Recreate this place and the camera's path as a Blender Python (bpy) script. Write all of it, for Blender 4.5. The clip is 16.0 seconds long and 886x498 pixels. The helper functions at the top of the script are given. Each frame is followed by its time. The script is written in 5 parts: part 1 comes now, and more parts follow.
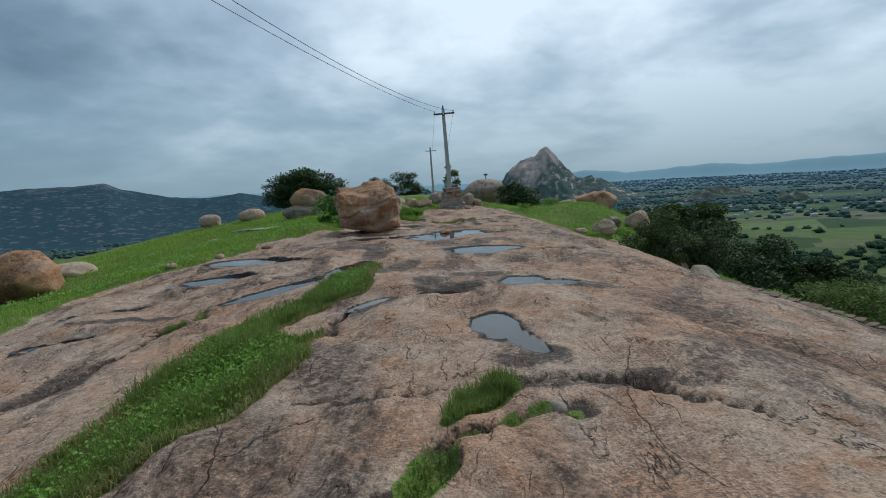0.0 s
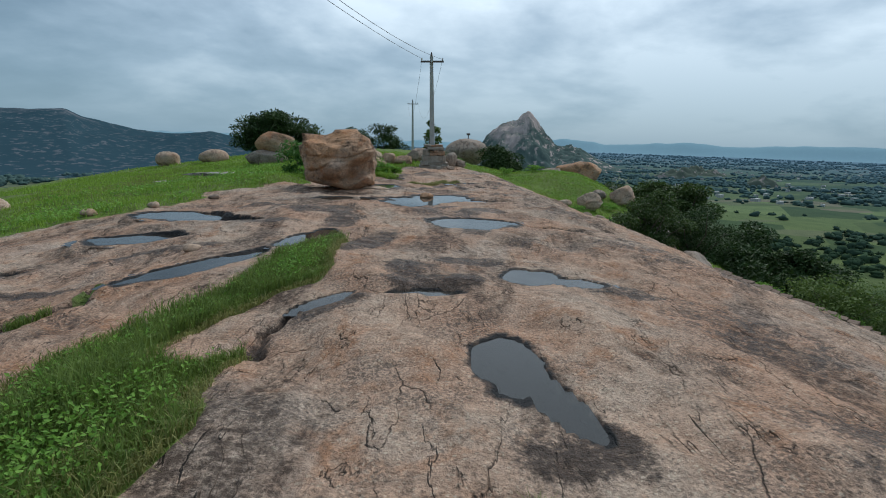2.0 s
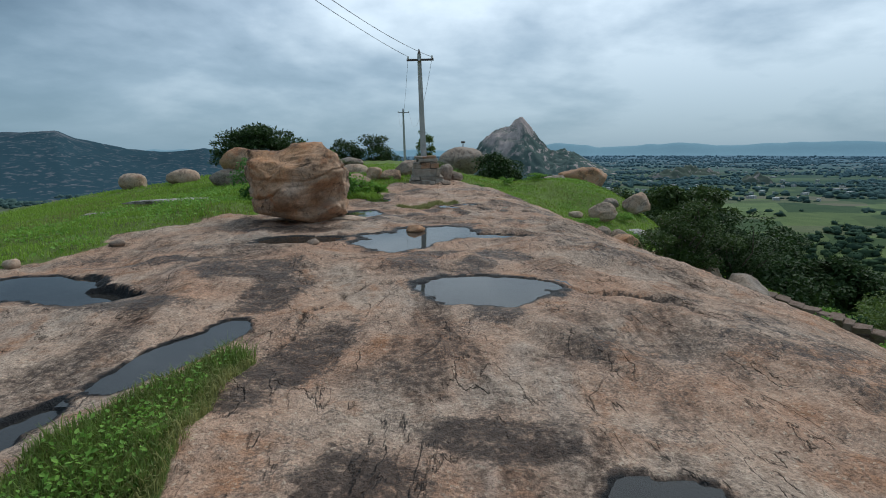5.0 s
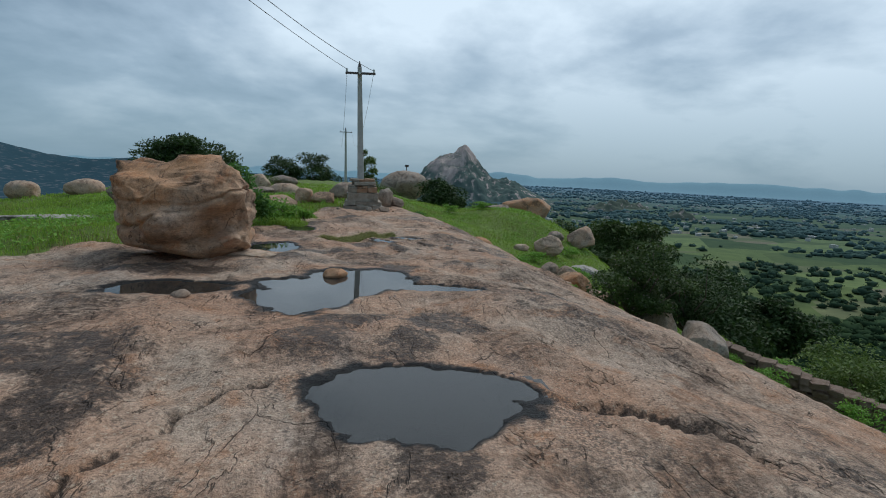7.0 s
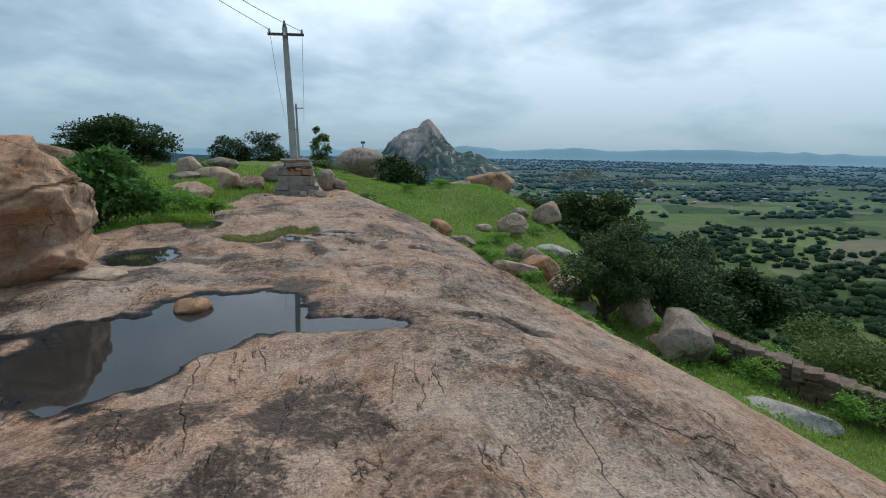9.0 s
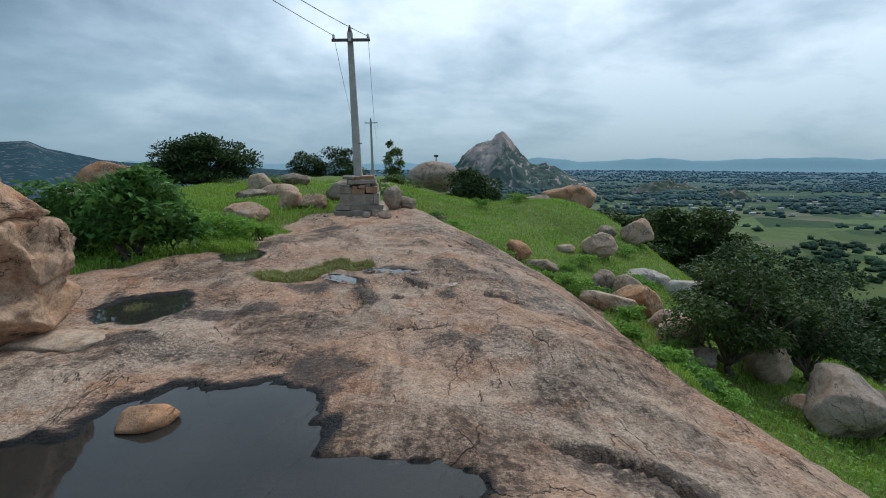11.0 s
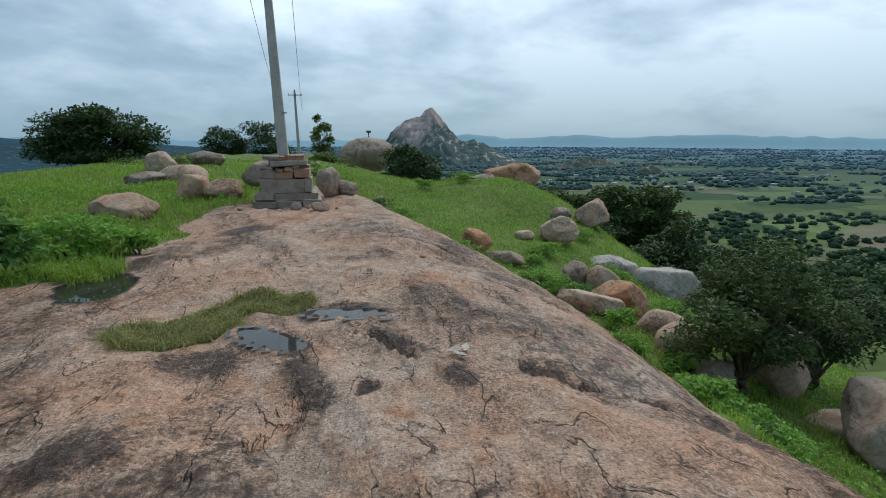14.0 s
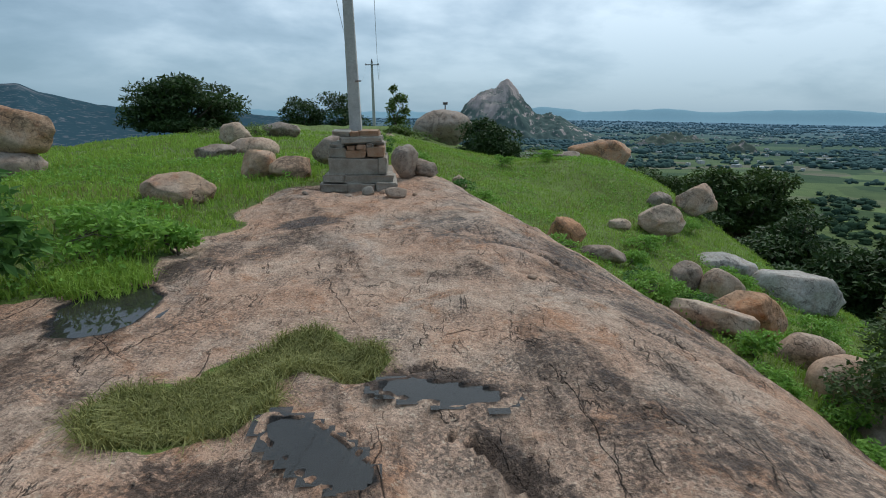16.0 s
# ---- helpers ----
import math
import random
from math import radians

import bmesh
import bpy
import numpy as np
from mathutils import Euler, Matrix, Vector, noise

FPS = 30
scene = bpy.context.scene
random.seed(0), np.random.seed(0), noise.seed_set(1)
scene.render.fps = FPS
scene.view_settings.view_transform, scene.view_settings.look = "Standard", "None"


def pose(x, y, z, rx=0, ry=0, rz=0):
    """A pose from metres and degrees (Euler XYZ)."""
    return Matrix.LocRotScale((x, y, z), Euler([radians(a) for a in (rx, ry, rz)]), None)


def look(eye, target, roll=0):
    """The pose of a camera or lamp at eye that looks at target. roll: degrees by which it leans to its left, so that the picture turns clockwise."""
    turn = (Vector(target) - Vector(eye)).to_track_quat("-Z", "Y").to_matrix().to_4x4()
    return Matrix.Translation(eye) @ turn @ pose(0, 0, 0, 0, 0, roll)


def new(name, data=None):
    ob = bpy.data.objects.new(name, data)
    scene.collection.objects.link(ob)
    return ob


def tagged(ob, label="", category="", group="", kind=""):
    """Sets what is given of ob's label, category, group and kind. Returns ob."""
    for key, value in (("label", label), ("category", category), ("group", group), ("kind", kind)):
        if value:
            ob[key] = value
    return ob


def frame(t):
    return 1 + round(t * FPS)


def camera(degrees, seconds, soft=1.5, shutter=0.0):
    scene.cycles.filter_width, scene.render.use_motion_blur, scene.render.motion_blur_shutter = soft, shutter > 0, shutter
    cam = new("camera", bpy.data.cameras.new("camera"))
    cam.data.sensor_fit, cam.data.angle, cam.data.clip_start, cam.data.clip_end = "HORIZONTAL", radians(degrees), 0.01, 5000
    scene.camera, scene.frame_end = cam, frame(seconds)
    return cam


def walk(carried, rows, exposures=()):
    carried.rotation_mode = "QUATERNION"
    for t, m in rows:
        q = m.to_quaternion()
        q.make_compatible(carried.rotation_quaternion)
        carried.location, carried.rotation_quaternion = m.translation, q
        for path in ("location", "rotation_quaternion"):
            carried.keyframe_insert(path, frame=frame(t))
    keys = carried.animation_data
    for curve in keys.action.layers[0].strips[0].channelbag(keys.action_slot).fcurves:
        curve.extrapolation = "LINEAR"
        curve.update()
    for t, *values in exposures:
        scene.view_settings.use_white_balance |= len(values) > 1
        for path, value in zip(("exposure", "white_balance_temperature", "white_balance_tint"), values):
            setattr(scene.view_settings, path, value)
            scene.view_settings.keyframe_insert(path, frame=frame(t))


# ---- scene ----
cam = camera(82.8, 16.0, soft=1.0)
PATH = [
    (0, (-0.008, -0.001, 1.495), (-0.018, 1.982, 1.233), -3.3),
    (0.5, (-0.107, 0.427, 1.525), (0.096, 2.4, 1.268), -1.1),
    (1, (-0.089, 0.847, 1.522), (0.077, 2.812, 1.188), -0.3),
    (1.5, (-0.102, 1.278, 1.494), (-0.088, 3.233, 1.074), 0.3),
    (2, (-0.145, 1.797, 1.478), (-0.049, 3.748, 1.052), 1.7),
    (2.5, (-0.05, 2.415, 1.458), (-0.019, 4.376, 1.067), 0.3),
    (3, (-0.124, 3.062, 1.443), (-0.105, 5.011, 0.996), 1.2),
    (3.5, (-0.138, 3.603, 1.522), (-0.067, 5.551, 1.071), 0.5),
    (4, (-0.063, 4.119, 1.583), (-0.034, 6.079, 1.183), -2.2),
    (4.2, (-0.045, 4.333, 1.551), (-0.018, 6.293, 1.153), -2.1),
    (6.3, (0.19, 6.448, 1.532), (0.448, 8.403, 1.201), 2.8),
    (6.5, (0.217, 6.628, 1.559), (0.462, 8.589, 1.25), 2.9),
    (7, (0.308, 7.11, 1.555), (0.645, 9.059, 1.257), 2.7),
    (7.5, (0.529, 7.615, 1.567), (0.945, 9.543, 1.234), 1.2),
    (8, (0.753, 8.11, 1.555), (1.216, 10.018, 1.172), 2.1),
    (8.5, (0.937, 8.579, 1.583), (1.523, 10.449, 1.181), 3.6),
    (9, (1.224, 9.105, 1.589), (1.684, 11.012, 1.2), 0.9),
    (9.5, (1.348, 9.608, 1.587), (1.687, 11.537, 1.182), 0.9),
    (10, (1.44, 10.136, 1.645), (1.699, 12.083, 1.269), 1.0),
    (10.2, (1.522, 10.335, 1.621), (1.697, 12.298, 1.278), -0.0),
    (12.3, (1.396, 12.238, 1.651), (1.604, 14.195, 1.294), 0.8),
    (12.5, (1.349, 12.412, 1.666), (1.599, 14.357, 1.273), 1.0),
    (13, (1.365, 12.807, 1.598), (1.639, 14.742, 1.173), -0.4),
    (13.5, (1.372, 13.303, 1.597), (1.672, 15.236, 1.179), -1.4),
    (14, (1.291, 13.86, 1.589), (1.734, 15.762, 1.158), 0.1),
    (14.5, (1.342, 14.337, 1.61), (1.79, 16.24, 1.188), 0.6),
    (15, (1.351, 14.764, 1.622), (1.737, 16.689, 1.238), 0.9),
    (15.5, (1.274, 15.2, 1.638), (1.601, 17.126, 1.206), 1.4),
    (16, (1.228, 15.609, 1.615), (1.399, 17.528, 1.081), 0.7),
]
walk(cam, [(t, look(eye, target, roll)) for t, eye, target, roll in PATH], [(0.0, -0.05), (0.7, -0.12), (2.0, 0.04), (4.0, 0.06), (7.0, -0.12), (8.5, 0.18), (10.0, 0.13), (13.0, 0.18), (16.0, 0.20)])

# ---- sky and sun ----
SUN_ELEVATION, SUN_AZIMUTH = 52.0, 35.0


def nd(tree, kind, ins=None, **props):
    """A node with its properties and inputs; an input that is a socket is linked."""
    node = tree.nodes.new(kind)
    if "operation" in props:
        node.operation = props["operation"]
    if "use_clamp" in props:
        node.use_clamp = props["use_clamp"]
    if "data_type" in props:
        node.data_type = props["data_type"]
    if "blend_type" in props:
        node.blend_type = props["blend_type"]
    if "feature" in props:
        node.feature = props["feature"]
    if "distance" in props:
        node.distance = props["distance"]
    if "attribute_name" in props:
        node.attribute_name = props["attribute_name"]
    for key, value in (ins or {}).items():
        if isinstance(value, bpy.types.NodeSocket):
            tree.links.new(value, node.inputs[key])
        else:
            node.inputs[key].default_value = value
    return node


def ramp(tree, fac, stops, mode="LINEAR"):
    node = nd(tree, "ShaderNodeValToRGB", {"Fac": fac})
    node.color_ramp.interpolation = mode
    while len(node.color_ramp.elements) < len(stops):
        node.color_ramp.elements.new(1.0)
    for element, (place, colour) in zip(node.color_ramp.elements, stops):
        element.position = place
        element.color = (*colour, 1) if isinstance(colour, tuple) else (colour, colour, colour, 1)
    return node.outputs["Color"]


def calc(tree, op, a, b=0.0, clamp=False):
    return nd(tree, "ShaderNodeMath", {0: a, 1: b}, operation=op, use_clamp=clamp).outputs[0]


def blend(tree, fac, a, b, mode="MIX"):
    node = nd(tree, "ShaderNodeMix", None, data_type="RGBA", blend_type=mode)
    for key, value in ((0, fac), (6, a), (7, b)):
        if isinstance(value, bpy.types.NodeSocket):
            tree.links.new(value, node.inputs[key])
        else:
            node.inputs[key].default_value = (*value, 1) if isinstance(value, tuple) else value
    return node.outputs[2]


world = bpy.data.worlds.new("overcast_sky")
scene.world = world
world.use_nodes = True
wt = world.node_tree
wt.nodes.clear()
sky = nd(wt, "ShaderNodeTexSky")
sky.sky_type, sky.sun_disc = "NISHITA", False
sky.sun_elevation, sky.sun_rotation = radians(SUN_ELEVATION), radians(SUN_AZIMUTH)
way = nd(wt, "ShaderNodeTexCoord").outputs["Generated"]
part_xyz = nd(wt, "ShaderNodeSeparateXYZ", {0: way})
up = calc(wt, "ADD", calc(wt, "MAXIMUM", part_xyz.outputs[2], 0.0), 0.27)
flat = nd(wt, "ShaderNodeCombineXYZ", {0: calc(wt, "DIVIDE", part_xyz.outputs[0], up), 1: calc(wt, "DIVIDE", part_xyz.outputs[1], up), 2: 0.0}).outputs[0]
big = nd(wt, "ShaderNodeTexNoise", {"Vector": flat, "Scale": 0.95, "Detail": 7.0, "Roughness": 0.5, "Distortion": 0.25}).outputs["Fac"]
fine = nd(wt, "ShaderNodeTexNoise", {"Vector": flat, "Scale": 3.4, "Detail": 6.0, "Roughness": 0.55}).outputs["Fac"]
glow = nd(wt, "ShaderNodeVectorMath", {0: way, 1: (0.52, 0.66, 0.55)}, operation="DOT_PRODUCT").outputs["Value"]
glow = nd(wt, "ShaderNodeMapRange", {"Value": glow, "From Min": 0.1, "From Max": 1.0, "To Min": -0.065, "To Max": 0.26}).outputs[0]
tone = calc(wt, "ADD", calc(wt, "ADD", calc(wt, "MULTIPLY", big, 0.78), calc(wt, "MULTIPLY", fine, 0.22)), glow)
cloud = ramp(wt, tone, [(0.33, (0.105, 0.18, 0.265)), (0.46, (0.215, 0.325, 0.435)), (0.59, (0.42, 0.56, 0.70)), (0.73, (0.80, 0.96, 1.10))])
haze = nd(wt, "ShaderNodeMapRange", {"Value": part_xyz.outputs[2], "From Min": 0.0, "From Max": 0.24, "To Min": 0.9, "To Max": 0.0}).outputs[0]
cloud = blend(wt, haze, cloud, (0.215, 0.35, 0.45))
sky_part = blend(wt, 1.0, sky.outputs[0], (0.1, 0.1, 0.1), "MULTIPLY")
mixed = blend(wt, 0.92, sky_part, cloud)
nd(wt, "ShaderNodeOutputWorld", {"Surface": nd(wt, "ShaderNodeBackground", {"Color": mixed, "Strength": 1.0}).outputs[0]})

sun_data = bpy.data.lights.new("sun", "SUN")
sun_data.energy, sun_data.angle, sun_data.color = 1.3, radians(25), (1.0, 0.97, 0.92)
sun = new("sun", sun_data)
sun.matrix_world = pose(0, 0, 40, 90 - SUN_ELEVATION, 0, 180 - SUN_AZIMUTH)


# ---- numeric noise and mesh helpers ----
RNG = np.random.default_rng(7)


def lattice(ix, iy, iz, seed):
    h = (ix.astype(np.int64) * 374761393 + iy.astype(np.int64) * 668265263 + iz.astype(np.int64) * 2147483647 + seed * 974711) & 0x7FFFFFFF
    h = ((h ^ (h >> 13)) * 1274126177) & 0x7FFFFFFF
    h = h ^ (h >> 16)
    return (h & 0xFFFF) / 32767.5 - 1.0


def value_noise(x, y, z, seed=0):
    ix, iy, iz = np.floor(x), np.floor(y), np.floor(z)
    fx, fy, fz = x - ix, y - iy, z - iz
    fx, fy, fz = (f * f * (3 - 2 * f) for f in (fx, fy, fz))
    total = 0
    for a in (0, 1):
        for b in (0, 1):
            for c in (0, 1):
                w = (fx if a else 1 - fx) * (fy if b else 1 - fy) * (fz if c else 1 - fz)
                total = total + w * lattice(ix + a, iy + b, iz + c, seed)
    return total


def fbm(x, y, z=0.0, seed=0, octaves=4, gain=0.5):
    x, y = np.asarray(x, float), np.asarray(y, float)
    z = np.asarray(z, float) + 0 * x
    total, amp = 0, 1.0
    for k in range(octaves):
        total = total + amp * value_noise(x, y, z, seed + 17 * k)
        x, y, z, amp = x * 2.03 + 11.3, y * 2.03 - 7.1, z * 2.03 + 3.7, amp * gain
    return total


def mesh_np(name, verts, faces, material, shade=True):
    """A mesh from arrays of places and of equal-sided faces."""
    verts, faces = np.ascontiguousarray(verts, np.float32), np.ascontiguousarray(faces, np.int32)
    me = bpy.data.meshes.new(name)
    me.vertices.add(len(verts))
    me.vertices.foreach_set("co", verts.ravel())
    me.loops.add(faces.size)
    me.loops.foreach_set("vertex_index", faces.ravel())
    me.polygons.add(len(faces))
    me.polygons.foreach_set("loop_start", np.arange(0, faces.size, faces.shape[1], dtype=np.int32))
    me.polygons.foreach_set("use_smooth", np.full(len(faces), shade))
    me.update(calc_edges=True)
    if material:
        me.materials.append(material)
    return me


def mesh_bm(name, bm, material, shade=False):
    me = bpy.data.meshes.new(name)
    bm.to_mesh(me)
    bm.free()
    for p in me.polygons:
        p.use_smooth = shade
    me.materials.append(material)
    return me


def part(name, bm, material, parent, label="", shade=False):
    ob = new(name, mesh_bm(name, bm, material, shade))
    ob.parent = parent
    return tagged(ob, label)


def add_box(bm, size, m, bevel=0.0):
    made = bmesh.ops.create_cube(bm, size=1.0, matrix=m @ Matrix.Diagonal((*size, 1)))
    if bevel:
        edges = list({e for v in made["verts"] for e in v.link_edges})
        bmesh.ops.bevel(bm, geom=edges, offset=bevel, segments=2, affect="EDGES", profile=0.6)


def add_tube(bm, a, b, r0, r1, sides=8):
    a, b = Vector(a), Vector(b)
    turn = (b - a).to_track_quat("Z", "Y").to_matrix().to_4x4()
    bmesh.ops.create_cone(bm, cap_ends=True, segments=sides, radius1=r0, radius2=r1, depth=(b - a).length, matrix=Matrix.Translation((a + b) / 2) @ turn)


ICO = {}


def icosphere(level):
    if level not in ICO:
        bm = bmesh.new()
        bmesh.ops.create_icosphere(bm, subdivisions=level, radius=1.0)
        ICO[level] = (np.array([v.co[:] for v in bm.verts]), np.array([[v.index for v in f.verts] for f in bm.faces]))
        bm.free()
    return ICO[level]


# ---- materials ----
def material(name):
    mat = bpy.data.materials.new(name)
    mat.use_nodes = True
    tree = mat.node_tree
    return mat, tree, tree.nodes["Principled BSDF"]


def place_of(tree, scale=(1, 1, 1), turn=(0, 0, 0), source="Position"):
    p = nd(tree, "ShaderNodeNewGeometry").outputs["Position"] if source == "Position" else nd(tree, "ShaderNodeTexCoord").outputs["Object"]
    return nd(tree, "ShaderNodeMapping", {"Vector": p, "Scale": scale, "Rotation": turn}).outputs[0]


def noise_of(tree, p, scale, detail=4.0, rough=0.55, twist=0.0):
    return nd(tree, "ShaderNodeTexNoise", {"Vector": p, "Scale": scale, "Detail": detail, "Roughness": rough, "Distortion": twist}).outputs["Fac"]


def granite(tree, pale, warm, rust, stain_amount=0.5, source="Position", grainy=0.85):
    """Weathered granite: colour, roughness and height sockets."""
    p = place_of(tree, source=source)
    long = place_of(tree, (1.0, 0.42, 1.0), (0, 0, radians(28)), source)
    large = noise_of(tree, p, 0.55, 5, 0.6)
    mid = noise_of(tree, p, 2.6, 6, 0.62, 0.4)
    mottle = noise_of(tree, p, 11, 5, 0.7, 0.3)
    grain = noise_of(tree, p, 62, 3, 0.75)
    speck = nd(tree, "ShaderNodeTexVoronoi", {"Vector": p, "Scale": 70.0}).outputs["Color"]
    speck = nd(tree, "ShaderNodeSeparateColor", {0: speck}).outputs[0]
    c = blend(tree, ramp(tree, large, [(0.40, 0.0), (0.60, 1.0)]), pale, warm)
    c = blend(tree, calc(tree, "MULTIPLY", ramp(tree, mid, [(0.53, 0.0), (0.68, 1.0)]), 0.7), c, rust)
    ash = ramp(tree, noise_of(tree, long, 0.9, 6, 0.65, 0.5), [(0.55, 0.0), (0.66, 0.4)])
    c = blend(tree, ash, c, tuple(0.9 * sum(pale) / 3 * k for k in (1.10, 1.0, 0.89)))
    c = blend(tree, 0.85, c, ramp(tree, mottle, [(0.30, (0.58, 0.54, 0.51)), (0.52, (1.0, 1.0, 1.0)), (0.72, (1.22, 1.2, 1.18))]), "MULTIPLY")
    c = blend(tree, grainy, c, ramp(tree, grain, [(0.30, (0.50, 0.47, 0.44)), (0.48, (1.0, 1.0, 1.0)), (0.68, (1.30, 1.28, 1.25))]), "MULTIPLY")
    c = blend(tree, ramp(tree, speck, [(0.0, 0.6 * grainy), (0.17, 0.0)], "EASE"), c, (0.06, 0.05, 0.045))
    c = blend(tree, ramp(tree, speck, [(0.86, 0.0), (1.0, 0.45 * grainy)]), c, tuple(min(0.75, v * 1.7) for v in pale))
    dark = noise_of(tree, long, 1.05, 9, 0.68, 0.7)
    dark = ramp(tree, dark, [(0.555 - 0.055 * stain_amount, 0.0), (0.60, 1.0)])
    breakup = ramp(tree, noise_of(tree, p, 16, 6, 0.75), [(0.38, 0.15), (0.56, 1.0)])
    dark = calc(tree, "MULTIPLY", calc(tree, "MULTIPLY", dark, breakup), 0.5 + 0.45 * stain_amount)
    c = blend(tree, dark, c, (0.062, 0.041, 0.031))
    # thin cracks, and crevice shade painted along the edges of flaking sheets
    warp = nd(tree, "ShaderNodeTexNoise", {"Vector": p, "Scale": 1.3, "Detail": 5.0}).outputs["Color"]
    bent = nd(tree, "ShaderNodeMix", {0: 0.32}, data_type="VECTOR")
    tree.links.new(long, bent.inputs[4]), tree.links.new(warp, bent.inputs[5])
    edge = nd(tree, "ShaderNodeTexVoronoi", {"Vector": bent.outputs[1], "Scale": 1.5}, feature="DISTANCE_TO_EDGE").outputs["Distance"]
    gate = ramp(tree, noise_of(tree, p, 1.1, 3), [(0.50, 0.0), (0.58, 1.0)])
    crack = calc(tree, "MULTIPLY", ramp(tree, edge, [(0.0, 0.8), (0.005, 0.0)]), gate)
    ledge = place_of(tree, (1.0, 0.34, 1.0), (0, 0, radians(-24)), source)
    sheet = noise_of(tree, ledge, 1.9, 6, 0.55, 0.35)
    steps = calc(tree, "FRACT", calc(tree, "MULTIPLY", sheet, 8.0))
    lip_shade = calc(tree, "MULTIPLY", ramp(tree, steps, [(0.0, 1.0), (0.09, 0.0)]), ramp(tree, noise_of(tree, p, 1.7, 5, 0.65), [(0.47, 0.0), (0.56, 1.0)]))
    line = calc(tree, "MAXIMUM", crack, lip_shade)
    c = blend(tree, calc(tree, "MULTIPLY", line, 0.9), c, (0.040, 0.028, 0.022))
    height = calc(tree, "ADD", calc(tree, "MULTIPLY", mid, 1.1), calc(tree, "MULTIPLY", grain, 0.26))
    height = calc(tree, "ADD", height, calc(tree, "MULTIPLY", calc(tree, "FLOOR", calc(tree, "MULTIPLY", sheet, 8.0)), 0.55))
    height = calc(tree, "SUBTRACT", height, calc(tree, "MULTIPLY", line, 0.45))
    height = calc(tree, "ADD", height, calc(tree, "MULTIPLY", mottle, 0.5))
    return c, dark, height


def finish(tree, bsdf, colour, rough, height=None, distance=0.03, strength=0.8):
    for key, value in (("Base Color", colour), ("Roughness", rough)):
        if isinstance(value, bpy.types.NodeSocket):
            tree.links.new(value, bsdf.inputs[key])
        else:
            bsdf.inputs[key].default_value = (*value, 1) if isinstance(value, tuple) else value
    if height is not None:
        tree.links.new(nd(tree, "ShaderNodeBump", {"Height": height, "Distance": distance, "Strength": strength}).outputs[0], bsdf.inputs["Normal"])


def attribute(tree, name):
    return nd(tree, "ShaderNodeAttribute", None, attribute_name=name).outputs["Fac"]


def ground_material():
    mat, tree, bsdf = material("hill_ground")
    c, dark, height = granite(tree, (0.51, 0.378, 0.288), (0.505, 0.30, 0.198), (0.42, 0.19, 0.09), 0.85)
    # damp patches, and the painted shade of ledges and joints
    wet_and_shade = attribute(tree, "wet_and_shade")
    p = place_of(tree)
    # dark lichen in patches of close speckles
    zone = ramp(tree, noise_of(tree, p, 1.5, 6, 0.65, 0.3), [(0.46, 0.0), (0.62, 0.68)])
    spots = ramp(tree, noise_of(tree, p, 44, 3, 0.6), [(0.46, 0.0), (0.56, 1.0)])
    c = blend(tree, calc(tree, "MULTIPLY", zone, spots), c, (0.085, 0.068, 0.06))
    rim = ramp(tree, wet_and_shade, [(0.84, 0.0), (1.04, 1.0)])
    broken = calc(tree, "ADD", calc(tree, "MULTIPLY", calc(tree, "SUBTRACT", noise_of(tree, p, 3.2, 8, 0.72, 0.6), 0.5), 1.7), calc(tree, "MULTIPLY", calc(tree, "SUBTRACT", noise_of(tree, p, 21, 6, 0.8, 0.3), 0.5), 1.9))
    wet_and_shade = ramp(tree, calc(tree, "ADD", wet_and_shade, broken), [(0.38, 0.0), (0.52, 0.55), (0.74, 1.0)])
    crust = ramp(tree, noise_of(tree, p, 34, 6, 0.8), [(0.34, (0.016, 0.010, 0.008)), (0.52, (0.060, 0.040, 0.030)), (0.70, (0.16, 0.11, 0.085))])
    c = blend(tree, calc(tree, "MULTIPLY", wet_and_shade, 0.93), c, crust)
    c = blend(tree, rim, c, (0.014, 0.013, 0.013))
    soil = attribute(tree, "soil")
    clod = noise_of(tree, p, 3.0, 7, 0.7)
    earth = blend(tree, ramp(tree, clod, [(0.35, 0.0), (0.65, 1.0)]), (0.11, 0.125, 0.04), (0.16, 0.25, 0.045))
    soil = ramp(tree, calc(tree, "ADD", soil, calc(tree, "MULTIPLY", calc(tree, "SUBTRACT", noise_of(tree, p, 6, 5, 0.65), 0.5), 0.7)), [(0.42, 0.0), (0.58, 1.0)])
    c = blend(tree, soil, c, earth)
    # fields of the plain
    q = place_of(tree, (0.011, 0.021, 0.0), (0, 0, radians(17)))
    plot = nd(tree, "ShaderNodeTexVoronoi", {"Vector": q, "Scale": 1.0, "Randomness": 0.8}, distance="MANHATTAN").outputs["Color"]
    plot = nd(tree, "ShaderNodeSeparateColor", {0: plot}).outputs[0]
    field = ramp(tree, plot, [(0.0, (0.085, 0.12, 0.045)), (0.22, (0.17, 0.215, 0.075)), (0.42, (0.19, 0.20, 0.10)), (0.58, (0.27, 0.23, 0.15)), (0.68, (0.13, 0.165, 0.06)), (0.86, (0.21, 0.265, 0.10))], "CONSTANT")
    field = blend(tree, 0.6, field, ramp(tree, noise_of(tree, p, 0.05, 8, 0.7), [(0.3, (0.45, 0.5, 0.5)), (0.7, (1.25, 1.2, 1.1))]), "MULTIPLY")
    c = blend(tree, attribute(tree, "plain"), c, field)
    # haze over the far plain, painted into its base colour by distance
    haze_share = attribute(tree, "distance")
    c = blend(tree, ramp(tree, haze_share, [(0.0, 0.0), (0.55, 0.68)]), c, (0.075, 0.125, 0.13))
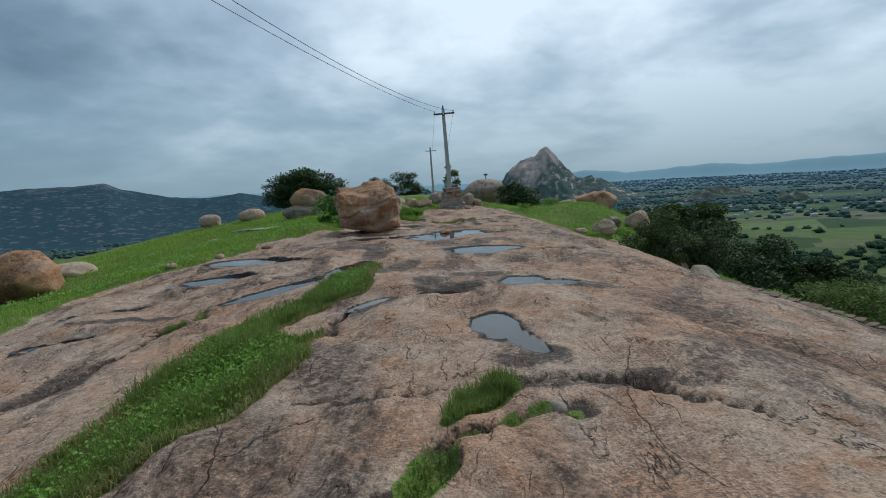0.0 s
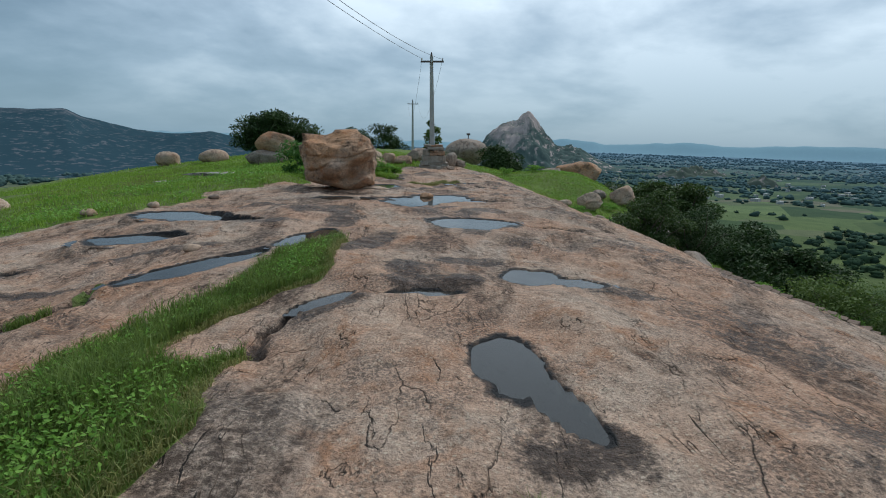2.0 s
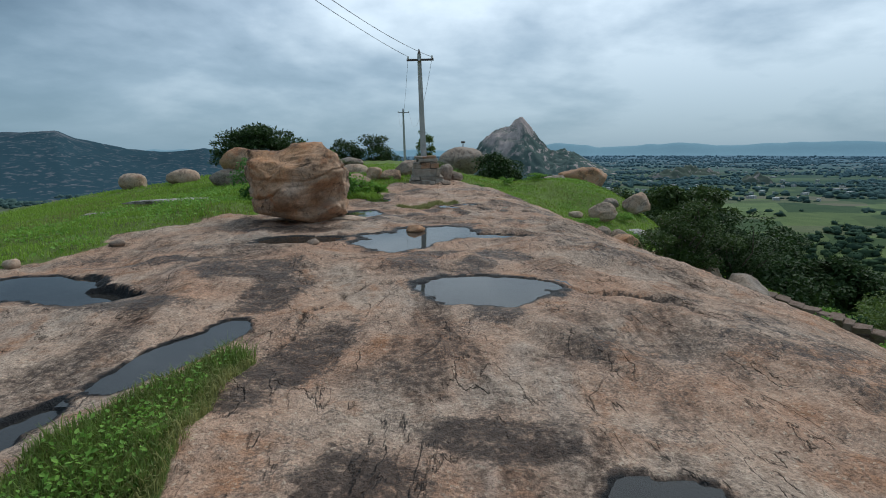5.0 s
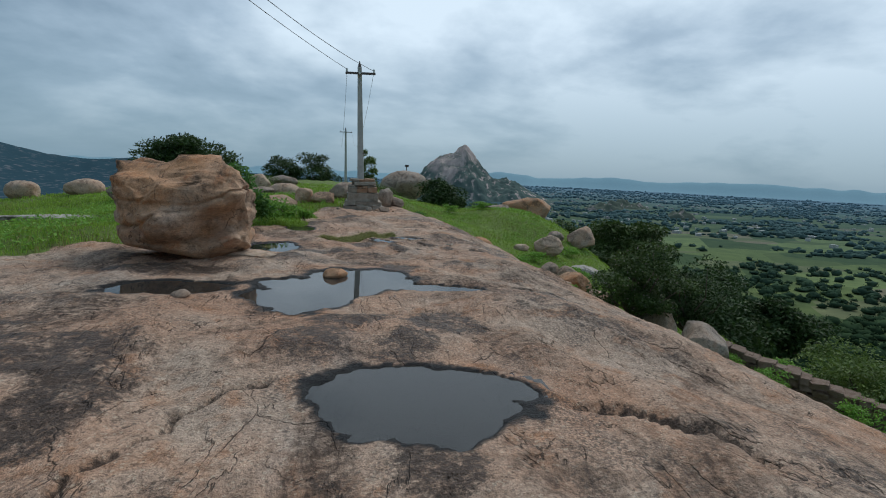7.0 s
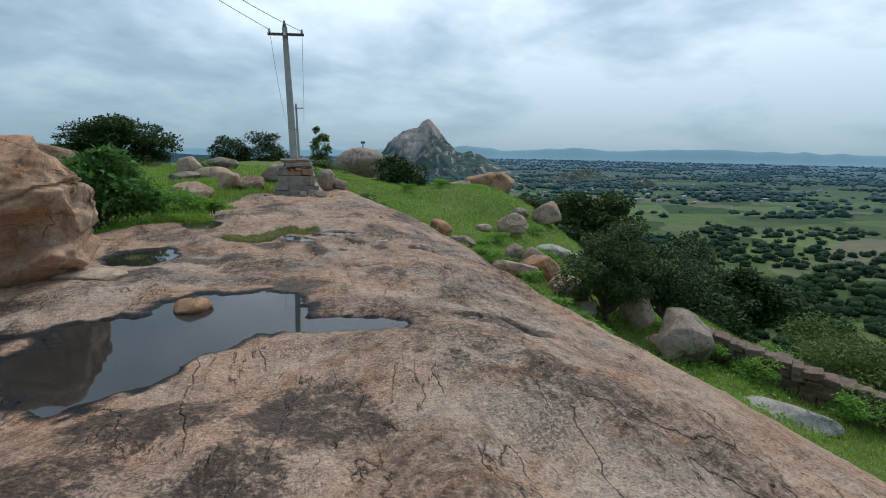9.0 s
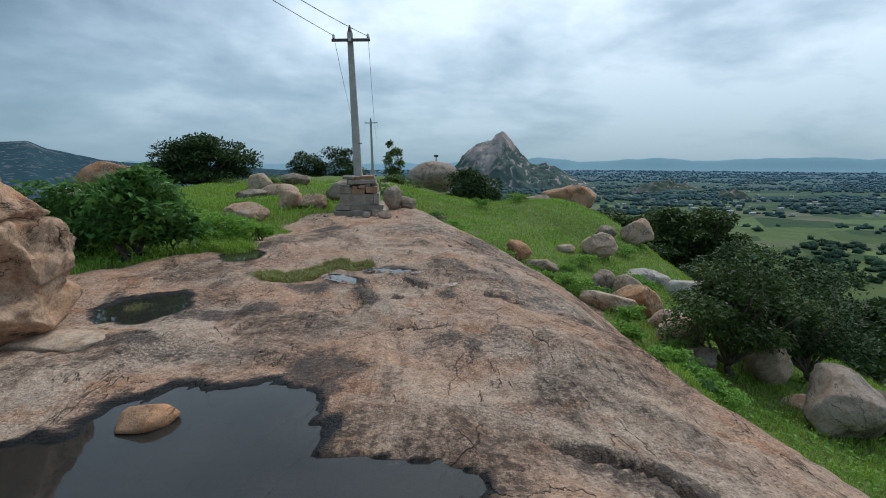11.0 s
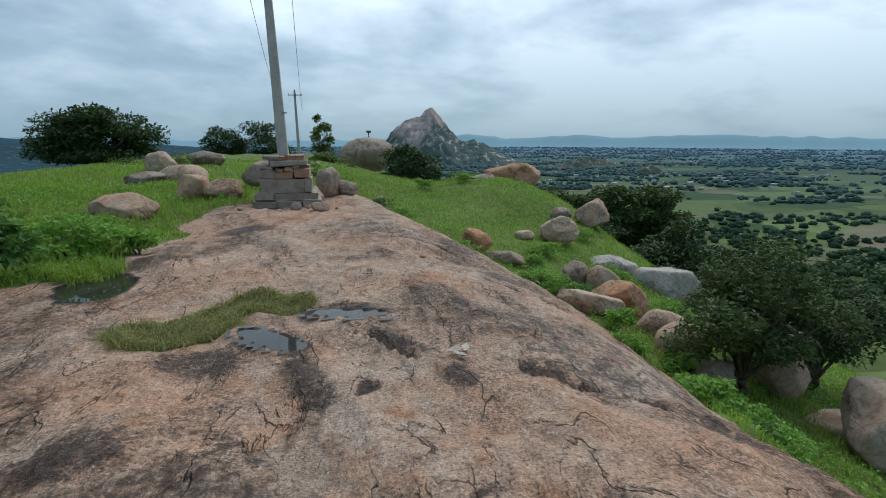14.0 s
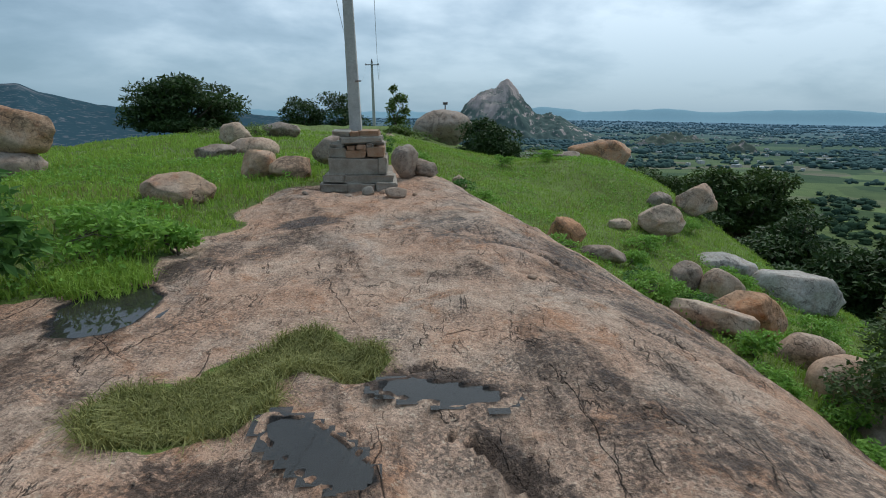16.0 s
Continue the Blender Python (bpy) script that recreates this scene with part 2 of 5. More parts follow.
    c = blend(tree, ramp(tree, haze_share, [(0.55, 0.0), (0.95, 1.0)]), c, (0.145, 0.23, 0.30))
    rough = blend(tree, wet_and_shade, (0.85, 0.85, 0.85), (0.5, 0.5, 0.5))
    finish(tree, bsdf, c, rough, height, 0.06, 1.0)
    tree.links.new(calc(tree, "MULTIPLY", calc(tree, "SUBTRACT", 1.0, attribute(tree, "plain")), 0.16), bsdf.inputs["Specular IOR Level"])
    return mat


def boulder_material(name, pale, warm, rust, stain):
    mat, tree, bsdf = material(name)
    c, dark, height = granite(tree, pale, warm, rust, stain, grainy=0.4)
    finish(tree, bsdf, c, 0.86, height, 0.03, 0.8)
    bsdf.inputs["Specular IOR Level"].default_value = 0.3
    return mat


def leaf_material(name, dark, light, translucent=0.25):
    mat, tree, bsdf = material(name)
    rnd = nd(tree, "ShaderNodeNewGeometry").outputs["Random Per Island"]
    patch = noise_of(tree, place_of(tree), 1.3, 3)
    c = blend(tree, calc(tree, "ADD", calc(tree, "MULTIPLY", rnd, 0.7), calc(tree, "MULTIPLY", patch, 0.4)), dark, light)
    finish(tree, bsdf, c, 0.6)
    bsdf.inputs["Specular IOR Level"].default_value = 0.3
    glow = nd(tree, "ShaderNodeBsdfTranslucent", {"Color": c})
    mix = nd(tree, "ShaderNodeMixShader", {0: translucent, 1: bsdf.outputs[0], 2: glow.outputs[0]})
    tree.links.new(mix.outputs[0], tree.nodes["Material Output"].inputs["Surface"])
    return mat


def plain_material(name, a, b, scale, rough=0.8, bump=0.01, metal=0.0):
    mat, tree, bsdf = material(name)
    p = place_of(tree)
    n = noise_of(tree, p, scale, 7, 0.65)
    fine = noise_of(tree, p, scale * 9, 4, 0.7)
    c = blend(tree, ramp(tree, n, [(0.35, 0.0), (0.65, 1.0)]), a, b)
    c = blend(tree, 0.6, c, ramp(tree, fine, [(0.3, (0.65, 0.65, 0.65)), (0.7, (1.2, 1.2, 1.2))]), "MULTIPLY")
    finish(tree, bsdf, c, rough, fine, bump, 0.7)
    bsdf.inputs["Metallic"].default_value = metal
    return mat


def water_material():
    mat, tree, bsdf = material("rain_water")
    p = place_of(tree)
    finish(tree, bsdf, (0.035, 0.033, 0.03), 0.03, noise_of(tree, p, 7, 2), 0.0012, 0.25)
    bsdf.inputs["IOR"].default_value = 1.45
    bsdf.inputs["Alpha"].default_value = 0.88
    return mat


def far_hill_material(name, rock, wood, haze_tint, share):
    """Hills more than half a kilometre off, rock faces among woods, haze painted into the colour."""
    mat, tree, bsdf = material(name)
    p = place_of(tree)
    steep = nd(tree, "ShaderNodeSeparateXYZ", {0: nd(tree, "ShaderNodeNewGeometry").outputs["Normal"]}).outputs[2]
    high = nd(tree, "ShaderNodeSeparateXYZ", {0: p}).outputs[2]
    n = noise_of(tree, p, 0.012, 9, 0.68, 0.3)
    spots = noise_of(tree, p, 0.075, 4, 0.6)
    bare = calc(tree, "ADD", calc(tree, "MULTIPLY", calc(tree, "SUBTRACT", 0.75, steep), 0.8), calc(tree, "MULTIPLY", calc(tree, "SUBTRACT", n, 0.5), 2.4))
    bare = ramp(tree, calc(tree, "ADD", bare, calc(tree, "MULTIPLY", high, 0.006)), [(0.10, 0.0), (0.42, 1.0)])
    bare = calc(tree, "MAXIMUM", bare, ramp(tree, spots, [(0.57, 0.0), (0.62, 0.9)]))
    streak = noise_of(tree, place_of(tree, (1, 1, 0.12)), 0.05, 6, 0.65)
    c = blend(tree, ramp(tree, streak, [(0.4, 0.0), (0.62, 1.0)]), rock, tuple(v * 0.6 for v in rock))
    c = blend(tree, bare, blend(tree, spots, tuple(v * 0.5 for v in wood), wood), c)
    # distance haze, painted evenly over rock and woods
    c = blend(tree, share, c, haze_tint)
    finish(tree, bsdf, c, 0.95)
    bsdf.inputs["Specular IOR Level"].default_value = 0.0
    return mat


GROUND = ground_material()
PALE_ROCK = boulder_material("pale_boulder", (0.50, 0.38, 0.285), (0.48, 0.31, 0.21), (0.36, 0.19, 0.10), 0.3)
ORANGE_ROCK = boulder_material("orange_boulder", (0.50, 0.325, 0.21), (0.48, 0.245, 0.125), (0.42, 0.14, 0.045), 0.5)
BIG_ROCK = boulder_material("tan_boulder", (0.52, 0.345, 0.235), (0.49, 0.255, 0.13), (0.44, 0.15, 0.045), 0.85)
GREY_ROCK = boulder_material("grey_boulder", (0.37, 0.30, 0.245), (0.35, 0.255, 0.19), (0.28, 0.17, 0.11), 0.6)
WHITE_ROCK = boulder_material("white_slab", (0.47, 0.44, 0.40), (0.42, 0.37, 0.32), (0.34, 0.26, 0.2), 0.6)
WATER = water_material()
STONE = plain_material("cut_stone", (0.29, 0.24, 0.19), (0.44, 0.38, 0.31), 6, 0.85, 0.03)
RED_STONE = plain_material("red_stone", (0.38, 0.20, 0.105), (0.47, 0.31, 0.21), 7, 0.85, 0.03)
CONCRETE = plain_material("pole_concrete", (0.40, 0.39, 0.365), (0.52, 0.505, 0.475), 5, 0.8, 0.004)
STEEL = plain_material("rusty_steel", (0.10, 0.085, 0.08), (0.17, 0.13, 0.11), 20, 0.55, 0.002, 0.6)
WIRE = plain_material("aluminium_wire", (0.12, 0.125, 0.13), (0.17, 0.17, 0.18), 30, 0.5, 0.001, 0.5)
PORCELAIN = plain_material("insulator_porcelain", (0.72, 0.71, 0.68), (0.8, 0.8, 0.78), 20, 0.25, 0.0)
BARK = plain_material("bark", (0.10, 0.075, 0.055), (0.19, 0.15, 0.115), 14, 0.9, 0.02)
GRASS = leaf_material("fresh_grass", (0.14, 0.24, 0.03), (0.36, 0.52, 0.085), 0.4)
TURF_GRASS = leaf_material("turf_grass", (0.075, 0.125, 0.027), (0.26, 0.35, 0.08), 0.4)
DRY_GRASS = leaf_material("yellowing_grass", (0.14, 0.155, 0.045), (0.40, 0.38, 0.13), 0.25)
WEED = leaf_material("weed_leaves", (0.11, 0.24, 0.035), (0.29, 0.50, 0.085), 0.4)
TREE_LEAF = leaf_material("tree_leaves", (0.022, 0.046, 0.014), (0.065, 0.115, 0.03), 0.2)
LIGHT_LEAF = leaf_material("light_tree_leaves", (0.055, 0.10, 0.022), (0.17, 0.24, 0.055), 0.3)
MID_LEAF = leaf_material("mid_tree_leaves", (0.032, 0.062, 0.018), (0.105, 0.16, 0.04), 0.25)
SHRUB_LEAF = leaf_material("shrub_leaves", (0.04, 0.115, 0.025), (0.15, 0.30, 0.065), 0.35)
BLOSSOM = leaf_material("pale_seed_pods", (0.35, 0.28, 0.24), (0.55, 0.48, 0.42), 0.2)
PAPER = plain_material("dry_white_leaf", (0.52, 0.44, 0.36), (0.64, 0.58, 0.5), 25, 0.8, 0.003)
WALL_STONE = plain_material("wall_stone", (0.16, 0.095, 0.065), (0.24, 0.17, 0.125), 7, 0.9, 0.012)
PLASTER = plain_material("whitewashed_walls", (0.38, 0.37, 0.36), (0.6, 0.59, 0.57), 0.2, 0.9, 0.0)


# ---- the hill: one sheet from the rock underfoot to the horizon ----
def smooth(a, b, v):
    s = np.clip((v - a) / (b - a), 0, 1)
    return s * s * (3 - 2 * s)


def base_height(x, y):
    """Height of the hill and of the plain below it, without the small relief."""
    yc = np.clip(y, -4, 40)
    d = np.maximum(0, x - (2.63 + 0.044 * (yc - 12) - 0.008 * (yc - 12) ** 2))
    z = 0.1 - np.clip(0.44 + 0.035 * (yc - 12), 0.12, 0.6) * d * d / (d + 1.34) - 0.073 * np.maximum(0, d - 1.04) ** 2
    z = z - 0.8 * smooth(3.7, 5.2, x) * np.exp(-((y - 16.2) / 1.4) ** 2)
    shelf = -3.0 + 0.06 * (np.clip(y, -10, 40) - 20) - 0.25 * (x - 8) - 0.25 * np.maximum(0, x - 14)
    z = np.logaddexp(z / 0.15, np.minimum(shelf, 0) / 0.15) * 0.15
    e = np.maximum(0, -x - 0.2 * np.clip(y, 0, 40))
    z = z - 0.165 * e * e / (e + 4) - 0.3 * np.maximum(0, e - 24)
    f = np.maximum(0, y - 62)
    z = z - 0.4 * f * f / (f + 10)
    g = np.maximum(0, -y - 8)
    z = z - 0.4 * g * g / (g + 6)
    z = z + 1.8 * np.exp(-((x - 12) / 4.5) ** 2 - ((y - 41) / 7) ** 2) + 1.9 * np.exp(-((x - 15) / 4) ** 2 - ((y - 50) / 5) ** 2)
    return np.logaddexp(z / 5, -62 / 5) * 5


# rain pools: level below the rock around, then ellipses (x, y, half width, half length, turn)
POOLS = [
    ("a", [(0.42, 4.72, 0.21, 0.37, 0), (0.62, 4.28, 0.11, 0.38, 17)]),
    ("b", [(1.02, 6.80, 0.28, 0.31, 0), (1.40, 6.62, 0.33, 0.15, -22)]),
    ("c", [(0.72, 10.16, 0.62, 0.50, 0), (1.20, 10.30, 0.34, 0.20, -5)]),
    ("d", [(-0.35, 13.02, 0.60, 0.74, 0), (0.32, 13.66, 0.64, 0.70, -15), (1.20, 13.33, 0.58, 0.17, -8)]),
    ("e", [(-1.80, 13.25, 0.70, 0.32, 0)]),
    ("f", [(-1.15, 16.48, 0.38, 0.52, 5)]),
    ("g", [(-1.02, 19.45, 0.30, 0.44, 15)]),
    ("h", [(-4.45, 11.05, 0.85, 0.46, -15), (-3.50, 10.45, 0.60, 0.30, -20)]),
    ("i", [(-4.20, 8.98, 0.58, 0.34, 25)]),
    ("j", [(-1.66, 8.76, 0.20, 0.64, -22)]),
    ("k", [(-2.48, 7.20, 0.22, 0.80, -31)]),
    ("l", [(-0.94, 5.94, 0.09, 0.32, -35)]),
    ("m", [(-0.10, 6.18, 0.30, 0.11, 5)]),
    ("n", [(-4.65, 5.75, 0.36, 0.13, 8)]),
    ("o", [(-5.10, 7.36, 0.48, 0.16, 12)]),
    ("p", [(0.80, 17.66, 0.10, 0.32, 45)]),
    ("q", [(1.48, 18.08, 0.34, 0.09, -15)]),
]
# damp, black-crusted patches without open water
STAINS = [(-0.25, 7.0, 0.30, 0.42, 15), (0.42, 7.45, 0.42, 0.22, -15), (1.15, 11.8, 0.38, 0.40, 0), (0.78, 11.1, 0.26, 0.50, -25), (0.30, 11.85, 0.50, 0.25, 25), (-0.05, 11.25, 0.34, 0.50, -20), (1.85, 6.45, 0.50, 0.18, -10),
          (0.40, 17.45, 0.40, 0.24, -20), (1.12, 16.95, 0.17, 0.42, 20), (1.52, 18.15, 0.55, 0.18, -12), (1.80, 17.5, 0.06, 0.45, 33), (-0.8, 8.5, 0.28, 0.8, -20), (-1.9, 10.9, 0.85, 0.42, -20), (-1.38, 10.05, 0.30, 0.62, -10),
          (1.0, 3.25, 0.75, 0.14, -8), (0.5, 3.75, 0.25, 0.16, 0), (-2.3, 14.3, 0.8, 0.4, 0), (1.0, 14.75, 0.30, 0.45, 20), (-2.7, 9.8, 0.8, 0.26, -10), (-3.3, 11.75, 1.0, 0.2, -10), (-3.55, 4.25, 0.22, 0.75, -12), (-4.2, 6.5, 0.9, 0.16, 15), (-3.4, 8.1, 0.9, 0.16, 20),
          (2.8, 13.25, 0.55, 0.24, -38), (-0.75, 20.3, 0.30, 0.35, 0), (0.0, 22.3, 0.5, 0.25, 0), (-0.9, 15.3, 0.5, 0.22, 0), (-0.15, 16.3, 0.6, 0.22, 20), (0.72, 9.35, 0.24, 0.30, 0), (0.05, 6.45, 0.55, 0.2, 0), (-0.85, 5.75, 0.16, 0.5, -35), (0.72, 4.0, 0.13, 0.45, 20), (2.08, 16.75, 0.10, 0.16, 0)]
# turf that fills the long hollow, the tufts and the mat: capsules (x0, y0, x1, y1, radius0, radius1)
TURF = [(-2.60, 1.4, -2.10, 2.4, 0.34, 0.32), (-2.10, 2.4, -1.88, 3.2, 0.32, 0.50), (-1.88, 3.2, -1.80, 3.9, 0.52, 0.62), (-1.80, 3.9, -1.66, 4.4, 0.60, 0.36), (-1.66, 4.4, -1.32, 4.95, 0.28, 0.06),
        (-2.18, 4.3, -1.98, 5.3, 0.30, 0.22), (-1.98, 5.3, -1.72, 6.1, 0.22, 0.24), (-1.62, 6.3, -1.47, 6.7, 0.26, 0.41), (-1.47, 6.7, -1.42, 7.7, 0.41, 0.30), (-1.42, 7.7, -1.26, 8.5, 0.28, 0.14)]
TUFTS = [(0.08, 2.98, 0.34, 3.30, 0.12, 0.12), (-0.05, 2.70, 0.08, 2.98, 0.06, 0.10), (-3.2, 5.5, -3.15, 5.8, 0.06, 0.05), (-3.15, 6.2, -3.1, 6.4, 0.07, 0.05)]
MOSS = [(-0.22, 2.12, -0.08, 2.45, 0.08, 0.09), (0.30, 2.78, 0.36, 2.84, 0.05, 0.06), (0.50, 2.92, 0.55, 2.92, 0.04, 0.04), (0.66, 2.84, 0.72, 2.85, 0.045, 0.04), (0.03, 2.55, 0.10, 2.62, 0.05, 0.06)]
# broad, faintly darker areas of the bare rock, as ellipses
DARK_PATCHES = [(2.1, 3.7, 0.6, 0.5, 0), (2.6, 5.6, 0.5, 1.0, 20), (3.2, 8.2, 0.8, 1.3, 20), (2.6, 12.2, 0.5, 1.0, 30), (3.1, 17.2, 0.8, 1.4, 30), (3.9, 20.0, 1.0, 2.2, 25), (1.9, 21.8, 0.7, 1.1, 30), (0.6, 16.3, 0.3, 0.6, 30),
         (-0.6, 15.0, 0.9, 0.3, 10), (-3.4, 8.0, 0.9, 0.35, 20), (-4.6, 12.6, 0.9, 0.4, 0), (-3.0, 12.6, 0.8, 0.3, 0), (1.5, 8.6, 0.5, 0.4, 0), (2.1, 15.2, 0.5, 0.4, 40)]
MAT = [(-0.12, 18.08, 0.25, 18.13, 0.30, 0.30), (0.22, 18.42, 0.55, 18.76, 0.24, 0.24), (0.55, 18.76, 0.94, 18.50, 0.24, 0.19)]
# joints in the rock: (x0, y0, x1, y1, width, depth)
JOINTS = [(-3.16, 6.7, -3.2, 5.8, 0.05, 0.08), (-3.2, 5.8, -3.45, 4.6, 0.06, 0.10), (-3.45, 4.6, -3.6, 3.4, 0.07, 0.10), (0.42, 3.34, 0.98, 3.36, 0.06, 0.10), (0.98, 3.36, 1.30, 3.14, 0.06, 0.09), (1.30, 3.14, 1.72, 2.70, 0.05, 0.07),
          (-1.06, 2.91, -0.60, 3.07, 0.018, 0.03), (-0.60, 3.07, -0.04, 3.27, 0.02, 0.035), (-0.24, 2.05, 0.05, 2.58, 0.07, 0.10), (0.05, 2.58, 0.42, 2.90, 0.06, 0.09), (0.42, 2.90, 0.75, 2.86, 0.03, 0.05),
          (-0.77, 6.19, -1.12, 5.77, 0.05, 0.08), (-1.12, 5.77, -1.27, 5.38, 0.05, 0.08), (-1.27, 5.38, -1.30, 4.9, 0.05, 0.07), (1.52, 10.26, 1.90, 10.00, 0.02, 0.06), (1.90, 10.00, 2.30, 9.76, 0.045, 0.08), (2.30, 9.76, 2.62, 9.25, 0.03, 0.06),
          (2.56, 16.87, 2.87, 16.52, 0.03, 0.05), (2.87, 16.52, 3.35, 16.25, 0.03, 0.05), (1.36, 16.64, 1.54, 16.92, 0.025, 0.04), (2.3, 21.3, 3.3, 20.1, 0.04, 0.05), (-0.25, 10.4, -0.62, 10.0, 0.012, 0.05), (-0.62, 10.0, -0.95, 9.25, 0.018, 0.06),
          (-0.95, 9.25, -1.10, 8.7, 0.015, 0.05), (1.28, 15.62, 1.55, 15.78, 0.025, 0.05), (1.55, 15.78, 2.0, 15.7, 0.02, 0.03), (2.35, 13.66, 2.70, 13.42, 0.05, 0.07), (2.70, 13.42, 3.10, 13.05, 0.09, 0.12), (1.74, 13.45, 1.86, 13.0, 0.03, 0.05), (1.15, 18.42, 1.42, 18.40, 0.03, 0.06), (1.54, 17.76, 1.93, 17.18, 0.02, 0.07),
          (3.0, 19.2, 3.7, 18.4, 0.03, 0.05), (2.9, 22.4, 3.6, 21.6, 0.03, 0.05)]
# edges of the meadows, by distance along the ridge
LEFT_Y = [-20, 0, 6.8, 9, 10.5, 12, 14.5, 16, 18, 19.4, 20, 22, 24.3, 26, 27]
LEFT_X = [-9, -6.6, -6.2, -7.0, -6.4, -5.6, -5.0, -4.0, -3.2, -2.1, -1.25, -1.05, -0.9, -0.4, 0.6]
RIGHT_Y = [-20, 0, 10, 14, 16, 18, 20, 24, 26, 27, 28, 29, 30]
RIGHT_X = [14, 9.0, 6.0, 5.6, 4.9, 5.7, 6.6, 7.0, 6.0, 4.6, 3.4, 2.0, 0.6]


def ellipse_field(x, y, shapes):
    """1 at the middle, 0 on the rim, below it outside."""
    best = np.full(np.shape(x), -9.0)
    for cx, cy, rx, ry, turn in shapes:
        c, s = math.cos(radians(turn)), math.sin(radians(turn))
        u, v = (x - cx) * c + (y - cy) * s, -(x - cx) * s + (y - cy) * c
        best = np.maximum(best, 1 - np.sqrt((u / rx) ** 2 + (v / ry) ** 2 + 1e-9))
    return best


def capsule_field(x, y, shapes):
    """Metres inside the outline, negative outside."""
    best = np.full(np.shape(x), -9.0)
    for x0, y0, x1, y1, r0, r1 in shapes:
        dx, dy = x1 - x0, y1 - y0
        s = np.clip(((x - x0) * dx + (y - y0) * dy) / (dx * dx + dy * dy + 1e-9), 0, 1)
        best = np.maximum(best, r0 + (r1 - r0) * s - np.hypot(x - x0 - s * dx, y - y0 - s * dy))
    return best


def pool_level(shapes):
    others = [float(base_height(np.array(s[0]), np.array(s[1]))) for s in shapes]
    return min(others) - 0.004


def meadow(x, y):
    """Metres inside the grass, negative on bare rock."""
    wob = 0.35 * fbm(x * 0.9, y * 0.9, 0, 31, 3)
    return np.maximum(np.interp(y, LEFT_Y, LEFT_X) - x, x - np.interp(y, RIGHT_Y, RIGHT_X)) + wob


def relief(x, y):
    """Everything about the sheet: height, soil, damp with painted shade, and plain."""
    z = base_height(x, y)
    near = 1 - smooth(45, 90, np.hypot(x, y - 15))
    green = meadow(x, y)
    turf = np.maximum(capsule_field(x, y, TURF), capsule_field(x, y, TUFTS + MOSS + MAT))
    wob = fbm(x * 3.1, y * 3.1, 0, 5, 4)
    turf = turf + 0.05 * wob
    soil = np.maximum(smooth(-0.12, 0.12, green), smooth(-0.06, 0.06, turf))
    rocky = 1 - smooth(-0.3, 0.5, green)
    c, s = math.cos(0.5), math.sin(0.5)
    u, v = x * c + y * s, -x * s + y * c
    sheets = fbm(u * 0.9, v * 0.38, 0, 3, 5, 0.55)
    cut = sheets * 5 - np.floor(sheets * 5)
    stepped = (np.floor(sheets * 5) + smooth(0.0, 0.22, cut)) / 5
    bumps = 0.030 * fbm(x * 0.55, y * 0.55, 0, 9, 3) + 0.10 * stepped + 0.020 * fbm(x * 2.7, y * 2.7, 0, 13, 4)
    pooled = np.max([ellipse_field(x, y, shapes) for _, shapes in POOLS], 0)
    z = z + near * rocky * bumps * (1 - 0.8 * smooth(-1.4, -0.2, pooled))
    z = z + near * (1 - rocky) * (0.13 * fbm(x * 0.35, y * 0.35, 0, 41, 4) + 0.05 + 0.065 * fbm(x * 1.4, y * 1.4, 0, 43, 3))
    # shade at the ledge edges, painted as broken dark lines
    wet_and_shade = 0.40 * np.exp(-((cut - 0.06) / 0.07) ** 2) * smooth(-0.1, 0.35, fbm(x * 0.8, y * 0.8, 0, 19, 3))
    for _, shapes in POOLS:
        f = ellipse_field(x, y, shapes) + 0.19 * wob + 0.09 * fbm(x * 9, y * 9, 0, 23, 3)
        w = smooth(-0.16, 0.14, f)
        level = pool_level(shapes)
        z = np.where(f > -0.75, np.maximum(z, level + 0.014 - 0.09 * smooth(0.28, 0.75, -f)), z)
        z = z * (1 - w) + (level - 0.05) * w
        wet_and_shade = np.maximum(wet_and_shade, np.maximum(1.15 * smooth(-0.30, -0.13, f), 0.42 * smooth(-0.5, 0.0, f)))
    wet_and_shade = np.maximum(wet_and_shade, 0.72 * smooth(-0.45, 0.35, ellipse_field(x, y, STAINS) + 0.22 * wob))
    wet_and_shade = np.maximum(wet_and_shade, 0.50 * smooth(-0.6, 0.5, ellipse_field(x, y, DARK_PATCHES) + 0.25 * wob))
    # joints are cut in, and darkened for damp and the shade inside
    for x0, y0, x1, y1, width, depth in JOINTS:
        f = capsule_field(x + 0.09 * fbm(x * 4, y * 4, 0, 51, 4), y + 0.10 * fbm(x * 3, y * 3, 0, 57, 4), [(x0, y0, x1, y1, width, width)])
        z = z - depth * smooth(-0.02, width * 0.8, f)
        wet_and_shade = np.maximum(wet_and_shade, 0.9 * smooth(-0.035, 0.015, f))
    z = z - 0.06 * smooth(-0.06, 0.15, turf) * near
    r = np.hypot(x, y - 15)
    plain = smooth(90, 135, r)
    z = z + smooth(60, 140, r) * (1.2 * fbm(x * 0.013, y * 0.013, 0, 61, 3) + 0.6)
    return z, soil * (1 - plain), wet_and_shade * rocky, plain


def spread(lo, hi, step, reach, growth):
    """Grid lines: even between lo and hi, wider and wider out to reach on both sides."""
    mid = list(np.arange(lo, hi, step))
    out, g, v = [], step, hi
    while v < reach:
        out.append(v)
        g *= growth
        v += g
    left, g, v = [], step, lo - step
    while v > -reach:
        left.append(v)
        g *= growth
        v -= g
    return np.array(left[::-1] + mid + out)


